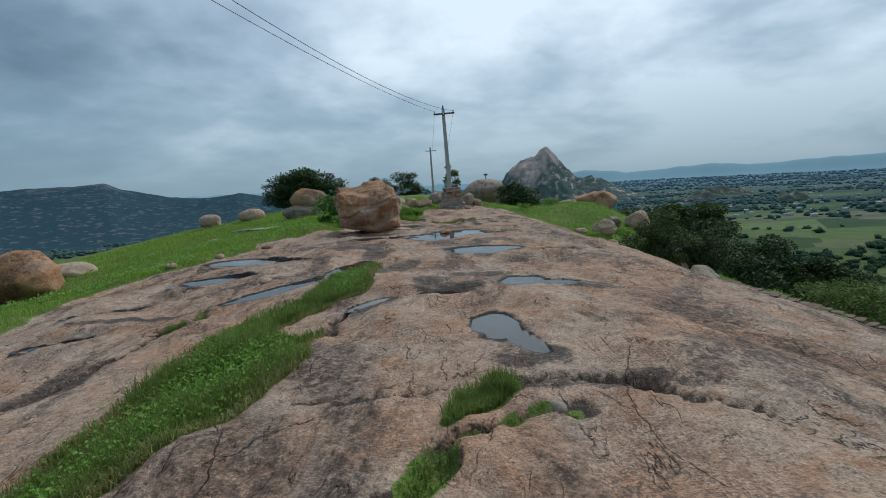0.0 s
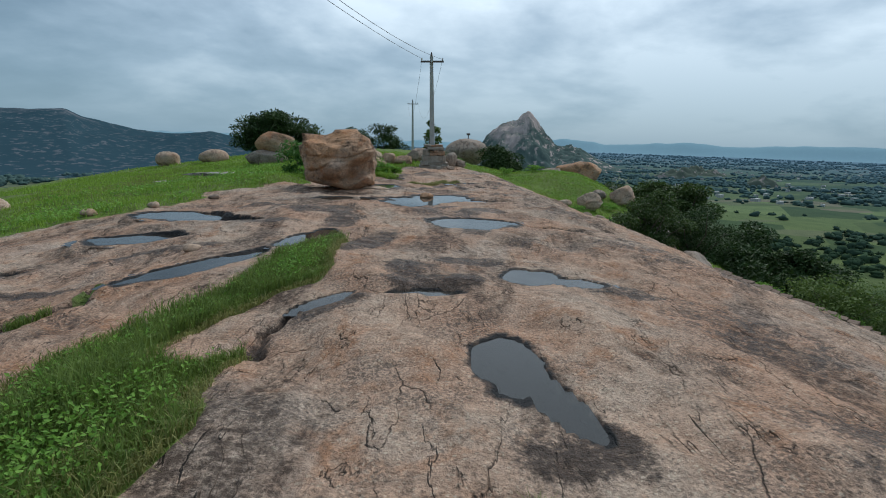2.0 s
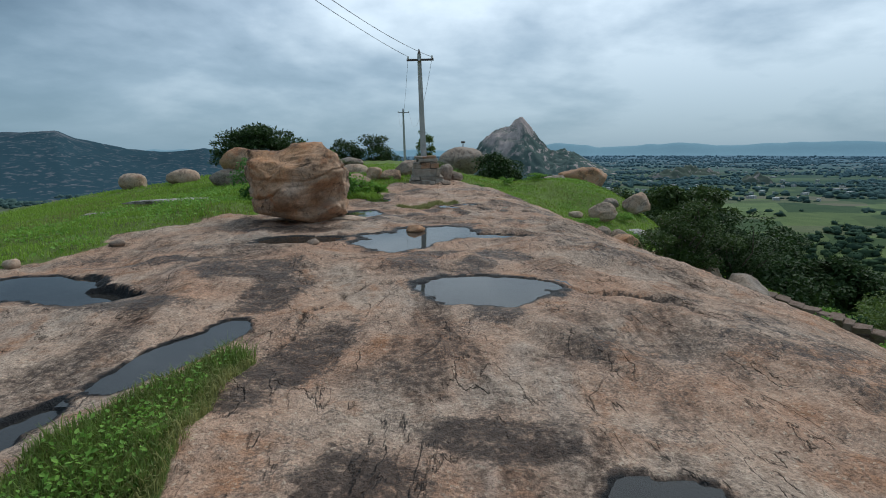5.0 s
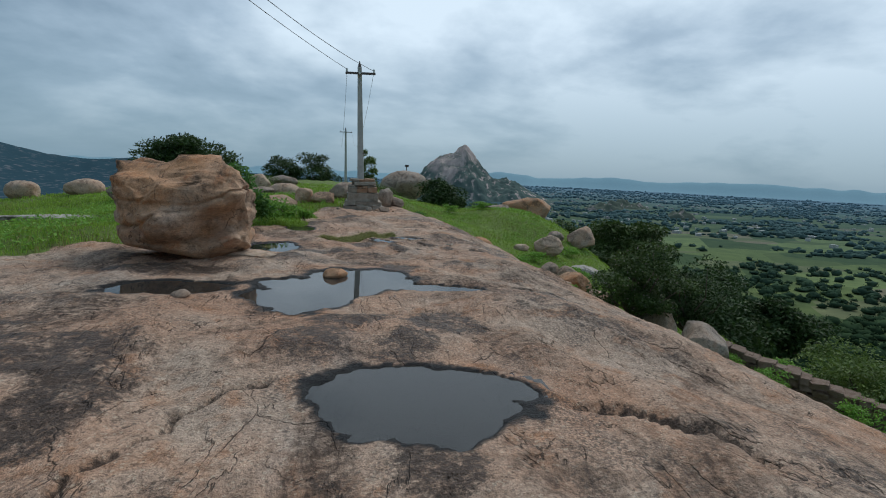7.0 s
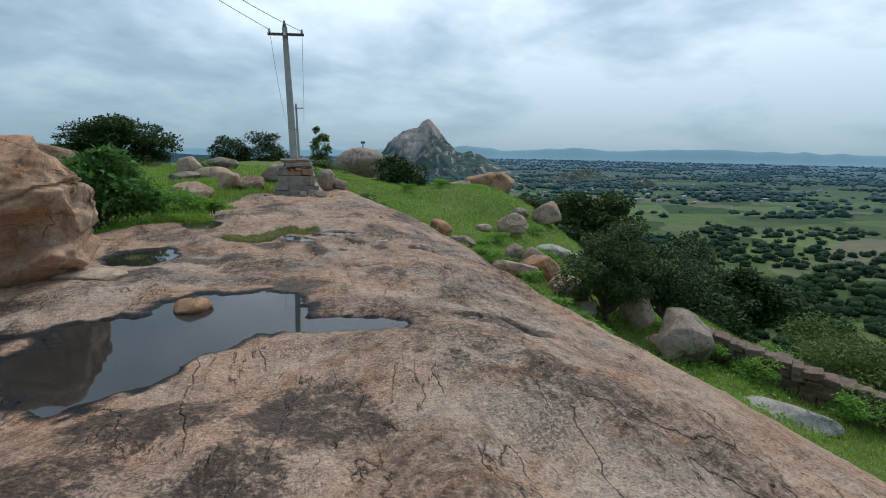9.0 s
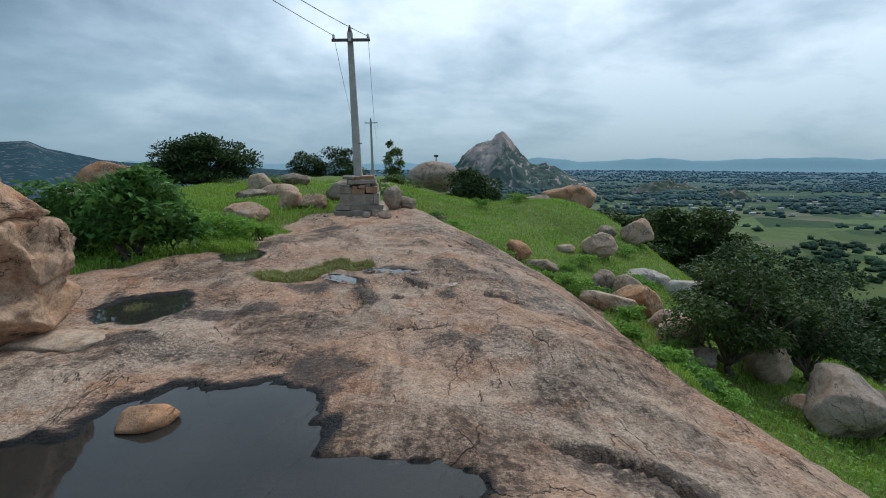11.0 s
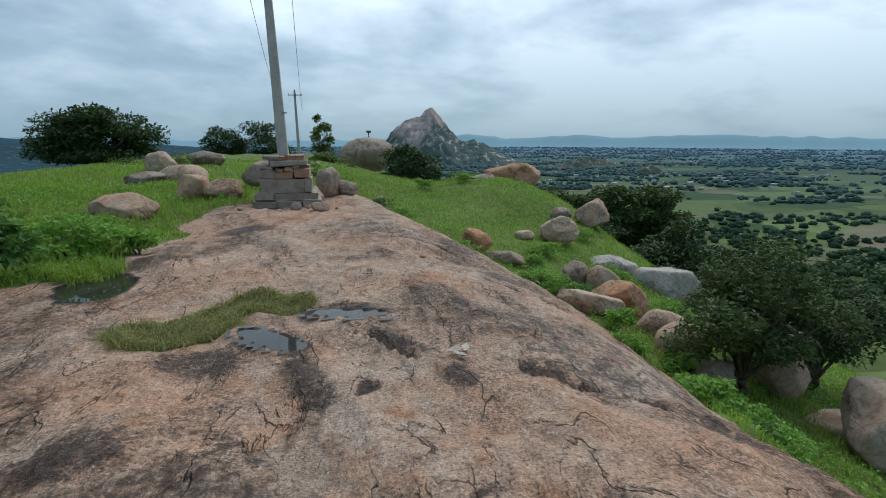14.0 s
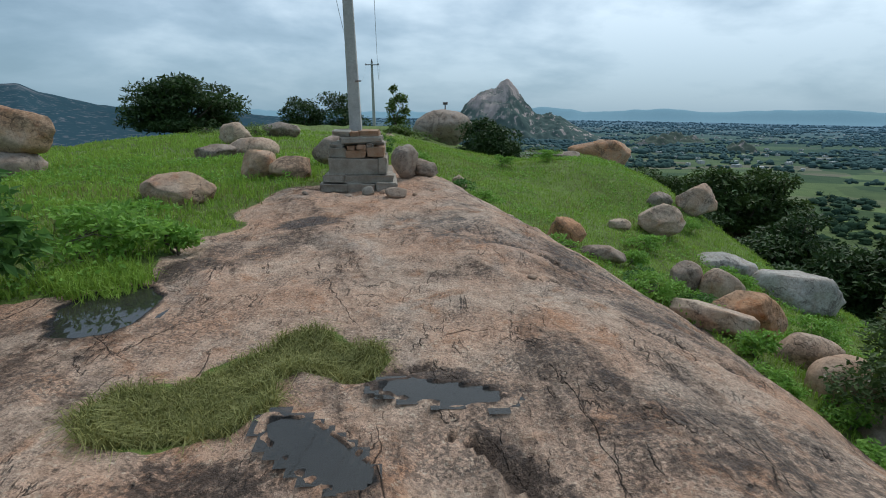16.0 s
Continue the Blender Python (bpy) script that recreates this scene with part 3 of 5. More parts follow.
GX, GY = spread(-4.6, 3.6, 0.045, 4700, 1.05), spread(1.4, 21.0, 0.05, 4700, 1.05)
gx, gy = np.meshgrid(GX, GY)
gz, g_soil, g_wet_and_shade, g_plain = relief(gx, gy)
cells = np.arange(gx.size).reshape(gx.shape)
quads = np.stack([cells[:-1, :-1], cells[:-1, 1:], cells[1:, 1:], cells[1:, :-1]], -1).reshape(-1, 4)
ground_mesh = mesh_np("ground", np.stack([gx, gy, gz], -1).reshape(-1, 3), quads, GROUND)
# how much haze to paint into the ground colour, rising with distance
ground_haze = np.clip(1 - np.exp(-np.maximum(0, np.hypot(gx, gy) - 150) / 1500), 0, 0.95)
for title, values in (("soil", g_soil), ("wet_and_shade", g_wet_and_shade), ("plain", g_plain), ("distance", ground_haze)):
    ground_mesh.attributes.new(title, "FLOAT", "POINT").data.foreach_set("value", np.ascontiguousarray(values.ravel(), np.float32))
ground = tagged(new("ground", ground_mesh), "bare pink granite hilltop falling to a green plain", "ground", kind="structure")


def height(x, y):
    return float(relief(np.array([float(x)]), np.array([float(y)]))[0][0])


for _, shapes in POOLS:
    level = pool_level(shapes)
    x0, x1 = min(s[0] - max(s[2:4]) for s in shapes) - 0.3, max(s[0] + max(s[2:4]) for s in shapes) + 0.3
    y0, y1 = min(s[1] - max(s[2:4]) for s in shapes) - 0.3, max(s[1] + max(s[2:4]) for s in shapes) + 0.3
    px, py = np.meshgrid(np.arange(x0, x1, 0.06), np.arange(y0, y1, 0.06))
    inside = ellipse_field(px, py, shapes) > -0.32
    ids = np.arange(px.size).reshape(px.shape)
    keep = inside[:-1, :-1] | inside[1:, 1:]
    faces = np.stack([ids[:-1, :-1], ids[:-1, 1:], ids[1:, 1:], ids[1:, :-1]], -1)[keep]
    used, back = np.unique(faces, return_inverse=True)
    verts = np.stack([px.ravel()[used], py.ravel()[used], np.full(len(used), level)], -1)
    pool = new("rain_puddle", mesh_np("rain_puddle", verts, back.reshape(-1, 4), WATER))
    tagged(pool, "shallow still rain puddle in a hollow of granite", "puddle", "rain puddles", "structure")


# ---- boulders ----
def chisel(v, rng, times):
    """Small flat faces all over, as broken rock has."""
    for _ in range(times):
        n = rng.normal(size=3)
        n /= np.linalg.norm(n)
        d = v @ n
        over = d - d.max() * rng.uniform(0.74, 0.95)
        v = v - np.where(over > 0, over * 0.95, 0)[:, None] * n
    return v


def boulder(x, y, size, turn, seed, mat, label, sink=0.12, cuts=7, level=4, z=None, lean=(0, 0), name="boulder", group="", flat=0.8):
    """A rounded block of granite: a ball cut by smooth faces, roughened, its foot sunk in the ground."""
    rng = np.random.default_rng(seed)
    v, f = icosphere(level)
    v = v.copy()
    for _ in range(cuts):
        n = rng.normal(size=3)
        n[2] = abs(n[2]) * rng.choice([1, 1, -1])
        n /= np.linalg.norm(n)
        over = v @ n - rng.uniform(0.58, 0.86)
        v -= np.where(over > 0, over * flat, 0)[:, None] * n
    if flat > 0.8:
        v = chisel(v, rng, 22)
    s = seed * 3.7
    bump = 0.08 * fbm(v[:, 0] * 1.4 + s, v[:, 1] * 1.4, v[:, 2] * 1.4, seed, 3) + 0.030 * fbm(v[:, 0] * 5 + s, v[:, 1] * 5, v[:, 2] * 5, seed + 3, 3)
    v = v * (1 + bump)[:, None]
    v[:, 2] = np.maximum(v[:, 2], -0.82)
    lo, hi = v.min(0), v.max(0)
    v = (v - (lo + hi) / 2) / (hi - lo) * np.array(size)
    v[:, 2] += size[2] / 2
    ob = new(name, mesh_np(name, v, f, mat))
    ground_z = height(x, y) if z is None else z
    ob.matrix_world = pose(x, y, ground_z - sink, lean[0], lean[1], turn)
    return tagged(ob, label, "boulder" if name == "boulder" else name.split("_")[-1], group)


def leaning_boulder():
    """The big orange block by the pools: a broad brow above a dark knob, overhanging its foot on one side."""
    v, f = icosphere(6)
    flat_way = np.arctan2(v[:, 1], v[:, 0])
    up = np.clip(v[:, 2], -1, 1)
    z = (np.sign(up) * np.abs(np.arcsin(up) / (np.pi / 2)) ** 0.9 + 1) / 2
    ring = np.clip(np.cos(np.arcsin(up)) * 1.9, 0, 1) ** 0.55
    right = np.interp(z, [0, 0.08, 0.2, 0.35, 0.5, 0.62, 0.72, 0.82, 0.9, 1.0], [0.45, 0.55, 0.70, 0.84, 0.92, 1.0, 1.0, 0.97, 0.88, 0.55])
    left = np.interp(z, [0, 0.1, 0.2, 0.32, 0.40, 0.5, 0.65, 0.85, 0.93, 1.0], [0.80, 0.90, 0.88, 0.82, 0.77, 0.82, 1.0, 1.04, 0.92, 0.60])
    front = np.interp(z, [0, 0.1, 0.3, 0.42, 0.52, 0.58, 0.66, 0.8, 0.92, 1.0], [0.46, 0.54, 0.64, 0.74, 0.74, 0.80, 1.02, 0.78, 0.50, 0.2])
    c, s = np.cos(flat_way), np.sin(flat_way)
    power = 0.62
    x = np.sign(c) * np.abs(c) ** power * np.where(c > 0, right, left) * ring
    y = np.sign(s) * np.abs(s) ** power * np.where(s > 0, 0.85, front) * ring
    crest = 0.05 * np.exp(-((x - 0.25) / 0.35) ** 2) - 0.045 * np.exp(-((x + 0.35) / 0.3) ** 2)
    v = np.stack([x * 1.24, y * 0.90, (z + crest * (z > 0.75) * (z - 0.75) * 4) * 1.74], -1)
    rng = np.random.default_rng(3)
    v[:, 2] -= 0.84
    v = chisel(v, rng, 34)
    v[:, 2] += 0.84
    knob = np.exp(-(((v[:, 0] + 0.30) / 0.36) ** 4 + ((v[:, 2] - 0.72) / 0.24) ** 4)) * (v[:, 1] < 0)
    scoop = np.exp(-(((v[:, 0] - 0.38) / 0.50) ** 4 + ((v[:, 2] - 0.70 - 0.35 * (v[:, 0] - 0.38)) / 0.22) ** 4)) * (v[:, 1] < 0)
    v[:, 1] += -0.32 * knob + 0.32 * scoop
    tilt = v[:, 2] - 0.32 * v[:, 0]
    seam = sum(a * np.exp(-((tilt - h - 0.04 * fbm(v[:, 0] * 3, v[:, 1] * 3, 0, 70 + k, 3)) / 0.02) ** 2) for k, (h, a) in enumerate([(0.42, 0.04), (0.96, 0.08), (1.30, 0.03)]))
    out = np.stack([v[:, 0], v[:, 1], 0 * x], -1)
    out /= np.linalg.norm(out, axis=1)[:, None] + 1e-6
    rough = 0.05 - 0.20 * np.abs(fbm(v[:, 0] * 1.5, v[:, 1] * 1.5, v[:, 2] * 1.5, 85, 2)) + 0.06 * fbm(v[:, 0] * 2.2, v[:, 1] * 2.2, v[:, 2] * 2.2, 81, 4) - 0.045 * np.abs(fbm(v[:, 0] * 4, v[:, 1] * 4, v[:, 2] * 4, 82, 3)) + 0.012 * fbm(v[:, 0] * 13, v[:, 1] * 13, v[:, 2] * 13, 83, 3)
    v = v + out * (rough - seam)[:, None]
    v[:, 2] = np.maximum(v[:, 2] + 0.5 * rough, 0)
    ob = new("boulder", mesh_np("boulder", v, f, BIG_ROCK))
    ob.matrix_world = pose(-2.20, 15.36, height(-2.3, 15.4) - 0.16, 0, 0, 12)
    tagged(ob, "large undercut orange granite boulder standing on the bare rock", "boulder")


leaning_boulder()
ROCKS = [
    (-10.2, 11.9, (1.5, 1.4, 1.35), 10, 1, ORANGE_ROCK, "rounded orange boulder at the edge of the meadow", 0.15),
    (-10.8, 14.4, (1.2, 0.9, 0.6), 30, 2, PALE_ROCK, "low pale boulder lying in the meadow grass", 0.12),
    (-17.4, 37.5, (1.5, 1.4, 1.1), 0, 3, PALE_ROCK, "small pale dome-shaped boulder on the grassy rim", 0.1),
    (-14.0, 36.7, (1.9, 1.5, 1.0), 20, 4, PALE_ROCK, "pale rounded boulder on the grassy rim", 0.12),
    (-2.15, 23.6, (1.1, 0.8, 0.55), 15, 7, ORANGE_ROCK, "squat brownish boulder half sunk in grass", 0.08),
    (-1.0, 26.1, (1.0, 0.8, 0.55), -20, 8, ORANGE_ROCK, "reddish broken boulder beside the plinth", 0.1),
    (-1.65, 26.4, (0.8, 0.7, 0.66), 40, 9, ORANGE_ROCK, "reddish rounded boulder leaning on a broken one", 0.1),
    (-3.05, 31.1, (1.5, 1.1, 0.70), 15, 10, PALE_ROCK, "smooth pale boulder in the long grass", 0.1),
    (-3.98, 30.7, (1.15, 0.8, 0.52), 0, 11, GREY_ROCK, "dark grey boulder in the long grass", 0.1),
    (-5.0, 36.0, (1.2, 0.9, 0.95), 25, 12, PALE_ROCK, "pale boulder behind a dark grey one", 0.1),
    (-4.6, 42.0, (2.0, 1.2, 0.9), -10, 13, GREY_ROCK, "mossy flat-topped boulder among shrubs", 0.1),
    (1.36, 26.95, (0.62, 0.6, 0.80), 0, 14, GREY_ROCK, "upright grey boulder beside the plinth", 0.08),
    (1.8, 27.1, (0.65, 0.5, 0.46), 20, 15, GREY_ROCK, "low grey boulder beside the plinth", 0.08),
    (-0.30, 28.4, (1.2, 1.0, 0.85), 10, 16, GREY_ROCK, "grey boulder behind the stone plinth", 0.1),
    (5.75, 28.7, (1.05, 0.9, 0.85), 30, 17, ORANGE_ROCK, "brown-grey boulder at the edge of the bare rock", 0.15),
    (10.05, 31.6, (1.55, 1.2, 1.20), -35, 18, PALE_ROCK, "pale wedge-shaped boulder on the green slope", 0.15),
    (11.9, 35.3, (1.0, 0.9, 0.7), 0, 19, GREY_ROCK, "small grey boulder behind a pale wedge", 0.12),
    (13.6, 35.6, (1.75, 1.5, 1.45), 20, 20, PALE_ROCK, "pale saddle-shaped boulder on the green slope", 0.15),
    (8.6, 31.6, (0.85, 0.7, 0.40), 0, 21, PALE_ROCK, "small flat stone in the slope's grass", 0.1),
    (6.4, 27.6, (1.2, 0.8, 0.45), -25, 22, GREY_ROCK, "flat mossy stone at the rock's edge", 0.1),
    (11.3, 29.9, (2.0, 1.6, 0.7), -20, 23, WHITE_ROCK, "flat grey-white slab on the green slope", 0.3),
    (12.5, 28.3, (2.5, 2.6, 1.35), -30, 24, WHITE_ROCK, "large whitish sloping slab above the trees", 0.45),
    (9.0, 26.5, (1.0, 0.9, 1.0), 0, 25, PALE_ROCK, "rounded buff boulder on top of the pile", 0.15),
    (8.4, 27.1, (0.95, 0.8, 0.85), 30, 26, GREY_ROCK, "rounded grey boulder in the pile", 0.15),
    (8.45, 24.8, (1.5, 1.1, 0.95), -30, 27, ORANGE_ROCK, "overhanging orange boulder of the pile", 0.1),
    (7.35, 24.3, (1.6, 0.9, 0.6), -40, 28, PALE_ROCK, "long buff rock shelf under the pile", 0.1),
    (8.75, 23.5, (1.25, 0.9, 0.75), -20, 29, PALE_ROCK, "smooth buff boulder below the pile", 0.15),
    (8.3, 22.2, (1.15, 1.0, 0.95), 10, 30, PALE_ROCK, "smooth rounded buff boulder below the pile", 0.2),
    (8.2, 21.3, (1.0, 0.8, 0.7), 60, 31, GREY_ROCK, "dark boulder wedged against the bare rock", 0.2),
    (10.0, 21.4, (1.05, 0.9, 1.1), -40, 32, PALE_ROCK, "leaning buff boulder at the tree's foot", 0.15),
    (10.4, 20.0, (1.9, 1.2, 0.5), -30, 33, PALE_ROCK, "low flat buff rock in the grass", 0.12),
    (9.95, 19.3, (1.9, 1.5, 1.35), 25, 34, GREY_ROCK, "big grey boulder below the bare rock", 0.2),
    (10.6, 17.2, (2.6, 1.3, 0.5), -45, 35, WHITE_ROCK, "pale rock shelf in front of the wall", 0.15),
    (14.8, 49.0, (4.4, 3.0, 2.1), -8, 36, ORANGE_ROCK, "long low brown boulder on the grassy mound", 0.75),
    (4.9, 58.0, (5.0, 4.2, 3.1), 8, 37, GREY_ROCK, "huge smooth grey boulder beyond the plinth", 0.5),
    (11.0, 44.5, (2.0, 1.0, 0.6), 5, 38, GREY_ROCK, "low grey rock in the mound's grass", 0.15),
    (3.4, 33.5, (0.55, 0.5, 0.5), 0, 39, PALE_ROCK, "small pale stone in the slope's grass", 0.08),
    (-7.5, 21.8, (3.4, 0.9, 0.16), 12, 40, WHITE_ROCK, "flat pale rock showing through the turf", 0.02),
    (-9.0, 20.4, (1.7, 0.6, 0.12), -8, 43, WHITE_ROCK, "flat pale rock showing through the turf", 0.02),
]
for x, y, size, turn, seed, mat, label, sink in ROCKS:
    smooth_one = seed in (3, 4, 10, 25, 29, 30, 37)
    boulder(x, y, size, turn, seed, mat, label, sink, cuts=3 if smooth_one else 9, level=5 if seed in (7, 18, 27, 34) else 4, flat=0.6 if smooth_one else 0.86)
lower = boulder(-7.75, 27.6, (2.1, 1.6, 0.85), 10, 5, GREY_ROCK, "low grey boulder carrying an orange one", 0.1)
boulder(-7.35, 27.8, (1.95, 1.4, 1.05), -10, 6, ORANGE_ROCK, "orange boulder perched on a low grey one", 0.06, cuts=9, z=height(-7.75, 27.6) + 0.60)
boulder(0.03, 13.98, (0.34, 0.26, 0.19), 20, 41, ORANGE_ROCK, "small brownish stone sitting in a rain puddle", 0.02, name="loose_stone", level=3, cuts=9, flat=0.86)
boulder(1.18, 24.05, (0.38, 0.27, 0.19), 15, 42, GREY_ROCK, "dark loose stone in front of the plinth", 0.02, name="loose_stone", level=3)
boulder(0.68, 24.5, (0.22, 0.18, 0.17), 5, 44, STONE, "grey block of stone in front of the plinth", 0.02, name="loose_stone", level=3, cuts=12)
boulder(-1.35, 15.35, (0.75, 0.6, 0.13), 20, 45, PALE_ROCK, "flat stone beside the large boulder", 0.05, name="loose_stone", level=4)
for k, (x, y, s) in enumerate([(0.95, 24.5, 0.12), (0.35, 24.3, 0.10), (1.5, 24.3, 0.09), (-0.35, 24.2, 0.10), (2.45, 19.95, 0.07), (-1.5, 12.6, 0.14), (-2.9, 7.9, 0.16), (0.62, 2.85, 0.09), (-5.6, 12.3, 0.2), (-4.9, 13.6, 0.18), (-6.2, 11.2, 0.2)]):
    boulder(x, y, (s * 1.4, s, s * 0.7), 40 * k, 50 + k, GREY_ROCK if k % 2 else PALE_ROCK, "small loose granite stone on the rock", 0.012, name="loose_stone", level=2, group="loose stones")


# ---- plinth, poles and wires ----
def stone_block(parent, x0, x1, y0, y1, z0, z1, mat, seed, tilt=0.0, label=""):
    rng = np.random.default_rng(seed)
    bm = bmesh.new()
    size = (x1 - x0 - 0.012, y1 - y0 - 0.012, z1 - z0 - 0.006)
    add_box(bm, size, Matrix.Identity(4), 0.018)
    for v in bm.verts:
        v.co += Vector(rng.normal(scale=0.011, size=3))
    ob = part("stone", bm, mat, parent, label)
    ob.matrix_local = pose((x0 + x1) / 2 + rng.normal() * 0.006, (y0 + y1) / 2 + rng.normal() * 0.015, (z0 + z1) / 2, 0, tilt, rng.normal() * 1.3)


plinth = tagged(new("stone_plinth"), "stepped plinth of rough stone blocks around a pole", "plinth")
plinth.location = (0.50, 25.75, height(0.5, 24.9) - 0.03)
stone_block(plinth, -0.70, -0.22, -0.92, 0.7, 0.0, 0.16, STONE, 1)
stone_block(plinth, -0.22, 0.30, -0.90, 0.7, 0.0, 0.15, STONE, 2)
stone_block(plinth, 0.30, 0.68, -0.93, 0.7, 0.0, 0.17, STONE, 3)
stone_block(plinth, -0.66, -0.28, -0.84, 0.65, 0.16, 0.31, STONE, 4)
stone_block(plinth, -0.27, 0.62, -0.86, 0.65, 0.165, 0.31, STONE, 5)
stone_block(plinth, -0.58, 0.34, -0.76, 0.0, 0.31, 0.60, STONE, 6, 0, "long grey slab of dressed stone")
stone_block(plinth, 0.35, 0.52, -0.74, 0.0, 0.31, 0.62, STONE, 7)
stone_block(plinth, -0.56, 0.5, 0.02, 0.6, 0.31, 0.61, STONE, 8)
stone_block(plinth, -0.55, -0.23, -0.70, -0.1, 0.61, 0.78, STONE, 9)
stone_block(plinth, -0.22, 0.14, -0.70, -0.2, 0.61, 0.74, RED_STONE, 10, 0, "reddish rough stone")
stone_block(plinth, 0.15, 0.47, -0.70, -0.1, 0.62, 0.80, RED_STONE, 11, 0, "reddish rough stone")
stone_block(plinth, -0.55, -0.30, -0.66, -0.1, 0.78, 0.86, STONE, 12)
stone_block(plinth, -0.22, -0.06, -0.68, -0.4, 0.74, 0.82, RED_STONE, 13)
stone_block(plinth, -0.05, 0.12, -0.68, -0.4, 0.745, 0.84, RED_STONE, 14)
stone_block(plinth, 0.14, 0.26, -0.68, -0.4, 0.80, 0.87, STONE, 15)
stone_block(plinth, -0.50, 0.45, -0.05, 0.5, 0.61, 0.86, STONE, 16)
stone_block(plinth, -0.34, 0.44, -0.64, 0.0, 0.86, 0.985, STONE, 17, -2.5)
stone_block(plinth, -0.50, -0.17, -0.60, 0.0, 0.985, 1.09, STONE, 18, 2)
stone_block(plinth, -0.165, 0.0, -0.60, -0.25, 0.985, 1.07, RED_STONE, 19)
stone_block(plinth, 0.01, 0.38, -0.58, -0.1, 0.99, 1.10, RED_STONE, 20, -1)
stone_block(plinth, -0.42, 0.38, 0.02, 0.45, 0.86, 1.05, STONE, 21)


def power_pole(x, y, z0, arm_z, lean, label, scale=1.0, arm_turn=0.0):
    """A tapered square concrete pole with a steel cross-arm, pin insulators and a spike."""
    pole = tagged(new("power_pole"), label, "utility pole", "power poles")
    pole.matrix_world = pose(x, y, z0, 0, lean, arm_turn)
    h = arm_z - z0 + 0.22 * scale
    bm = bmesh.new()
    bmesh.ops.create_cone(bm, cap_ends=True, segments=4, radius1=0.185 * scale, radius2=0.105 * scale, depth=h, matrix=Matrix.Translation((0, 0, h / 2)) @ Matrix.Rotation(radians(45), 4, "Z"))
    bmesh.ops.bevel(bm, geom=[e for e in bm.edges], offset=0.012, segments=1, affect="EDGES")
    part("shaft", bm, CONCRETE, pole)
    bm = bmesh.new()
    bmesh.ops.create_cone(bm, cap_ends=True, segments=8, radius1=0.07 * scale, radius2=0.015, depth=0.20 * scale, matrix=Matrix.Translation((0, 0, h + 0.10 * scale)))
    part("cap", bm, STEEL, pole, "pointed metal cap")
    z = arm_z - z0
    bm = bmesh.new()
    add_box(bm, (1.05 * scale, 0.07, 0.06), Matrix.Translation((0.03, -0.12 * scale, z)), 0.006)
    add_box(bm, (1.05 * scale, 0.012, 0.075), Matrix.Translation((0.03, -0.165 * scale, z - 0.02)))
    part("cross_arm", bm, STEEL, pole, "rusty channel-iron cross-arm")
    for s in (-0.44, 0.50):
        bm = bmesh.new()
        add_tube(bm, (s * scale, -0.12 * scale, z - 0.04), (s * scale, -0.12 * scale, z + 0.10), 0.012, 0.012)
        pin = part("pin", bm, STEEL, pole)
        bm = bmesh.new()
        for a, b, r0, r1 in ((0.05, 0.09, 0.045, 0.035), (0.09, 0.13, 0.032, 0.038), (0.13, 0.16, 0.03, 0.012)):
            add_tube(bm, (s * scale, -0.12 * scale, z + a), (s * scale, -0.12 * scale, z + b), r0, r1, 12)
        part("insulator", bm, PORCELAIN, pole, "white porcelain insulator")
    bm = bmesh.new()
    add_box(bm, (0.075, 0.03, 0.085), Matrix.Translation((0.0, -0.20 * scale, z - 0.01)), 0.004)
    part("plate", bm, PORCELAIN, pole, "small white plate on the cross-arm")
    bm = bmesh.new()
    add_tube(bm, (0.06, -0.14, z * 0.42), (0.17, -0.14, z * 0.42), 0.012, 0.012)
    part("step_bolt", bm, STEEL, pole)
    return pole


def wire(a, b, sag, thick=0.008):
    """A line of slack wire between two fastenings."""
    curve = bpy.data.curves.new("power_wire", "CURVE")
    curve.dimensions, curve.bevel_depth, curve.bevel_resolution = "3D", thick, 1
    line = curve.splines.new("POLY")
    line.points.add(40)
    a, b = Vector(a), Vector(b)
    for k, pt in enumerate(line.points):
        u = k / 40
        p = a.lerp(b, u)
        pt.co = (p.x, p.y, p.z - 4 * sag * u * (1 - u), 1)
    curve.materials.append(WIRE)
    tagged(new("power_wire", curve), "thin grey slack wire between concrete poles", "wire", "power wires")


POLE_X, POLE_Y, ARM_Z = 0.42, 26.0, 4.92
power_pole(POLE_X, POLE_Y, 0.1, ARM_Z, -1.8, "weathered square concrete power pole rising from the plinth")
power_pole(-1.15, 68.0, -2.0, 5.75, -1.0, "distant concrete power pole behind shrubs", 1.3)
power_pole(-6.25, 2.6, -0.1, 6.05, 0, "concrete power pole at the meadow's edge", 0.75, -15)
top = POLE_X - 0.15
wire((top - 0.44, POLE_Y - 0.12, ARM_Z + 0.1), (-6.50, 2.5, 6.05), 0.42)
wire((top + 0.50, POLE_Y - 0.12, ARM_Z + 0.1), (-6.0, 2.5, 6.25), 0.78)
wire((top - 0.44, POLE_Y - 0.12, ARM_Z + 0.1), (-1.85, 67.9, 5.85), 2.2, 0.006)
wire((top + 0.50, POLE_Y - 0.12, ARM_Z + 0.1), (-0.55, 67.9, 5.85), 2.2, 0.006)

lamp = tagged(new("lamp_post"), "thin dark post with a small box beyond a boulder", "post")
lamp.location = (5.4, 62.0, height(5.4, 62.0))
bm = bmesh.new()
add_tube(bm, (0, 0, 0), (0, 0, 2.1 - lamp.location.z), 0.06, 0.05)
part("pole", bm, STEEL, lamp)
bm = bmesh.new()
add_box(bm, (0.42, 0.3, 0.22), Matrix.Translation((0, 0, 2.15 - lamp.location.z)), 0.03)
part("lamp_head", bm, STEEL, lamp)


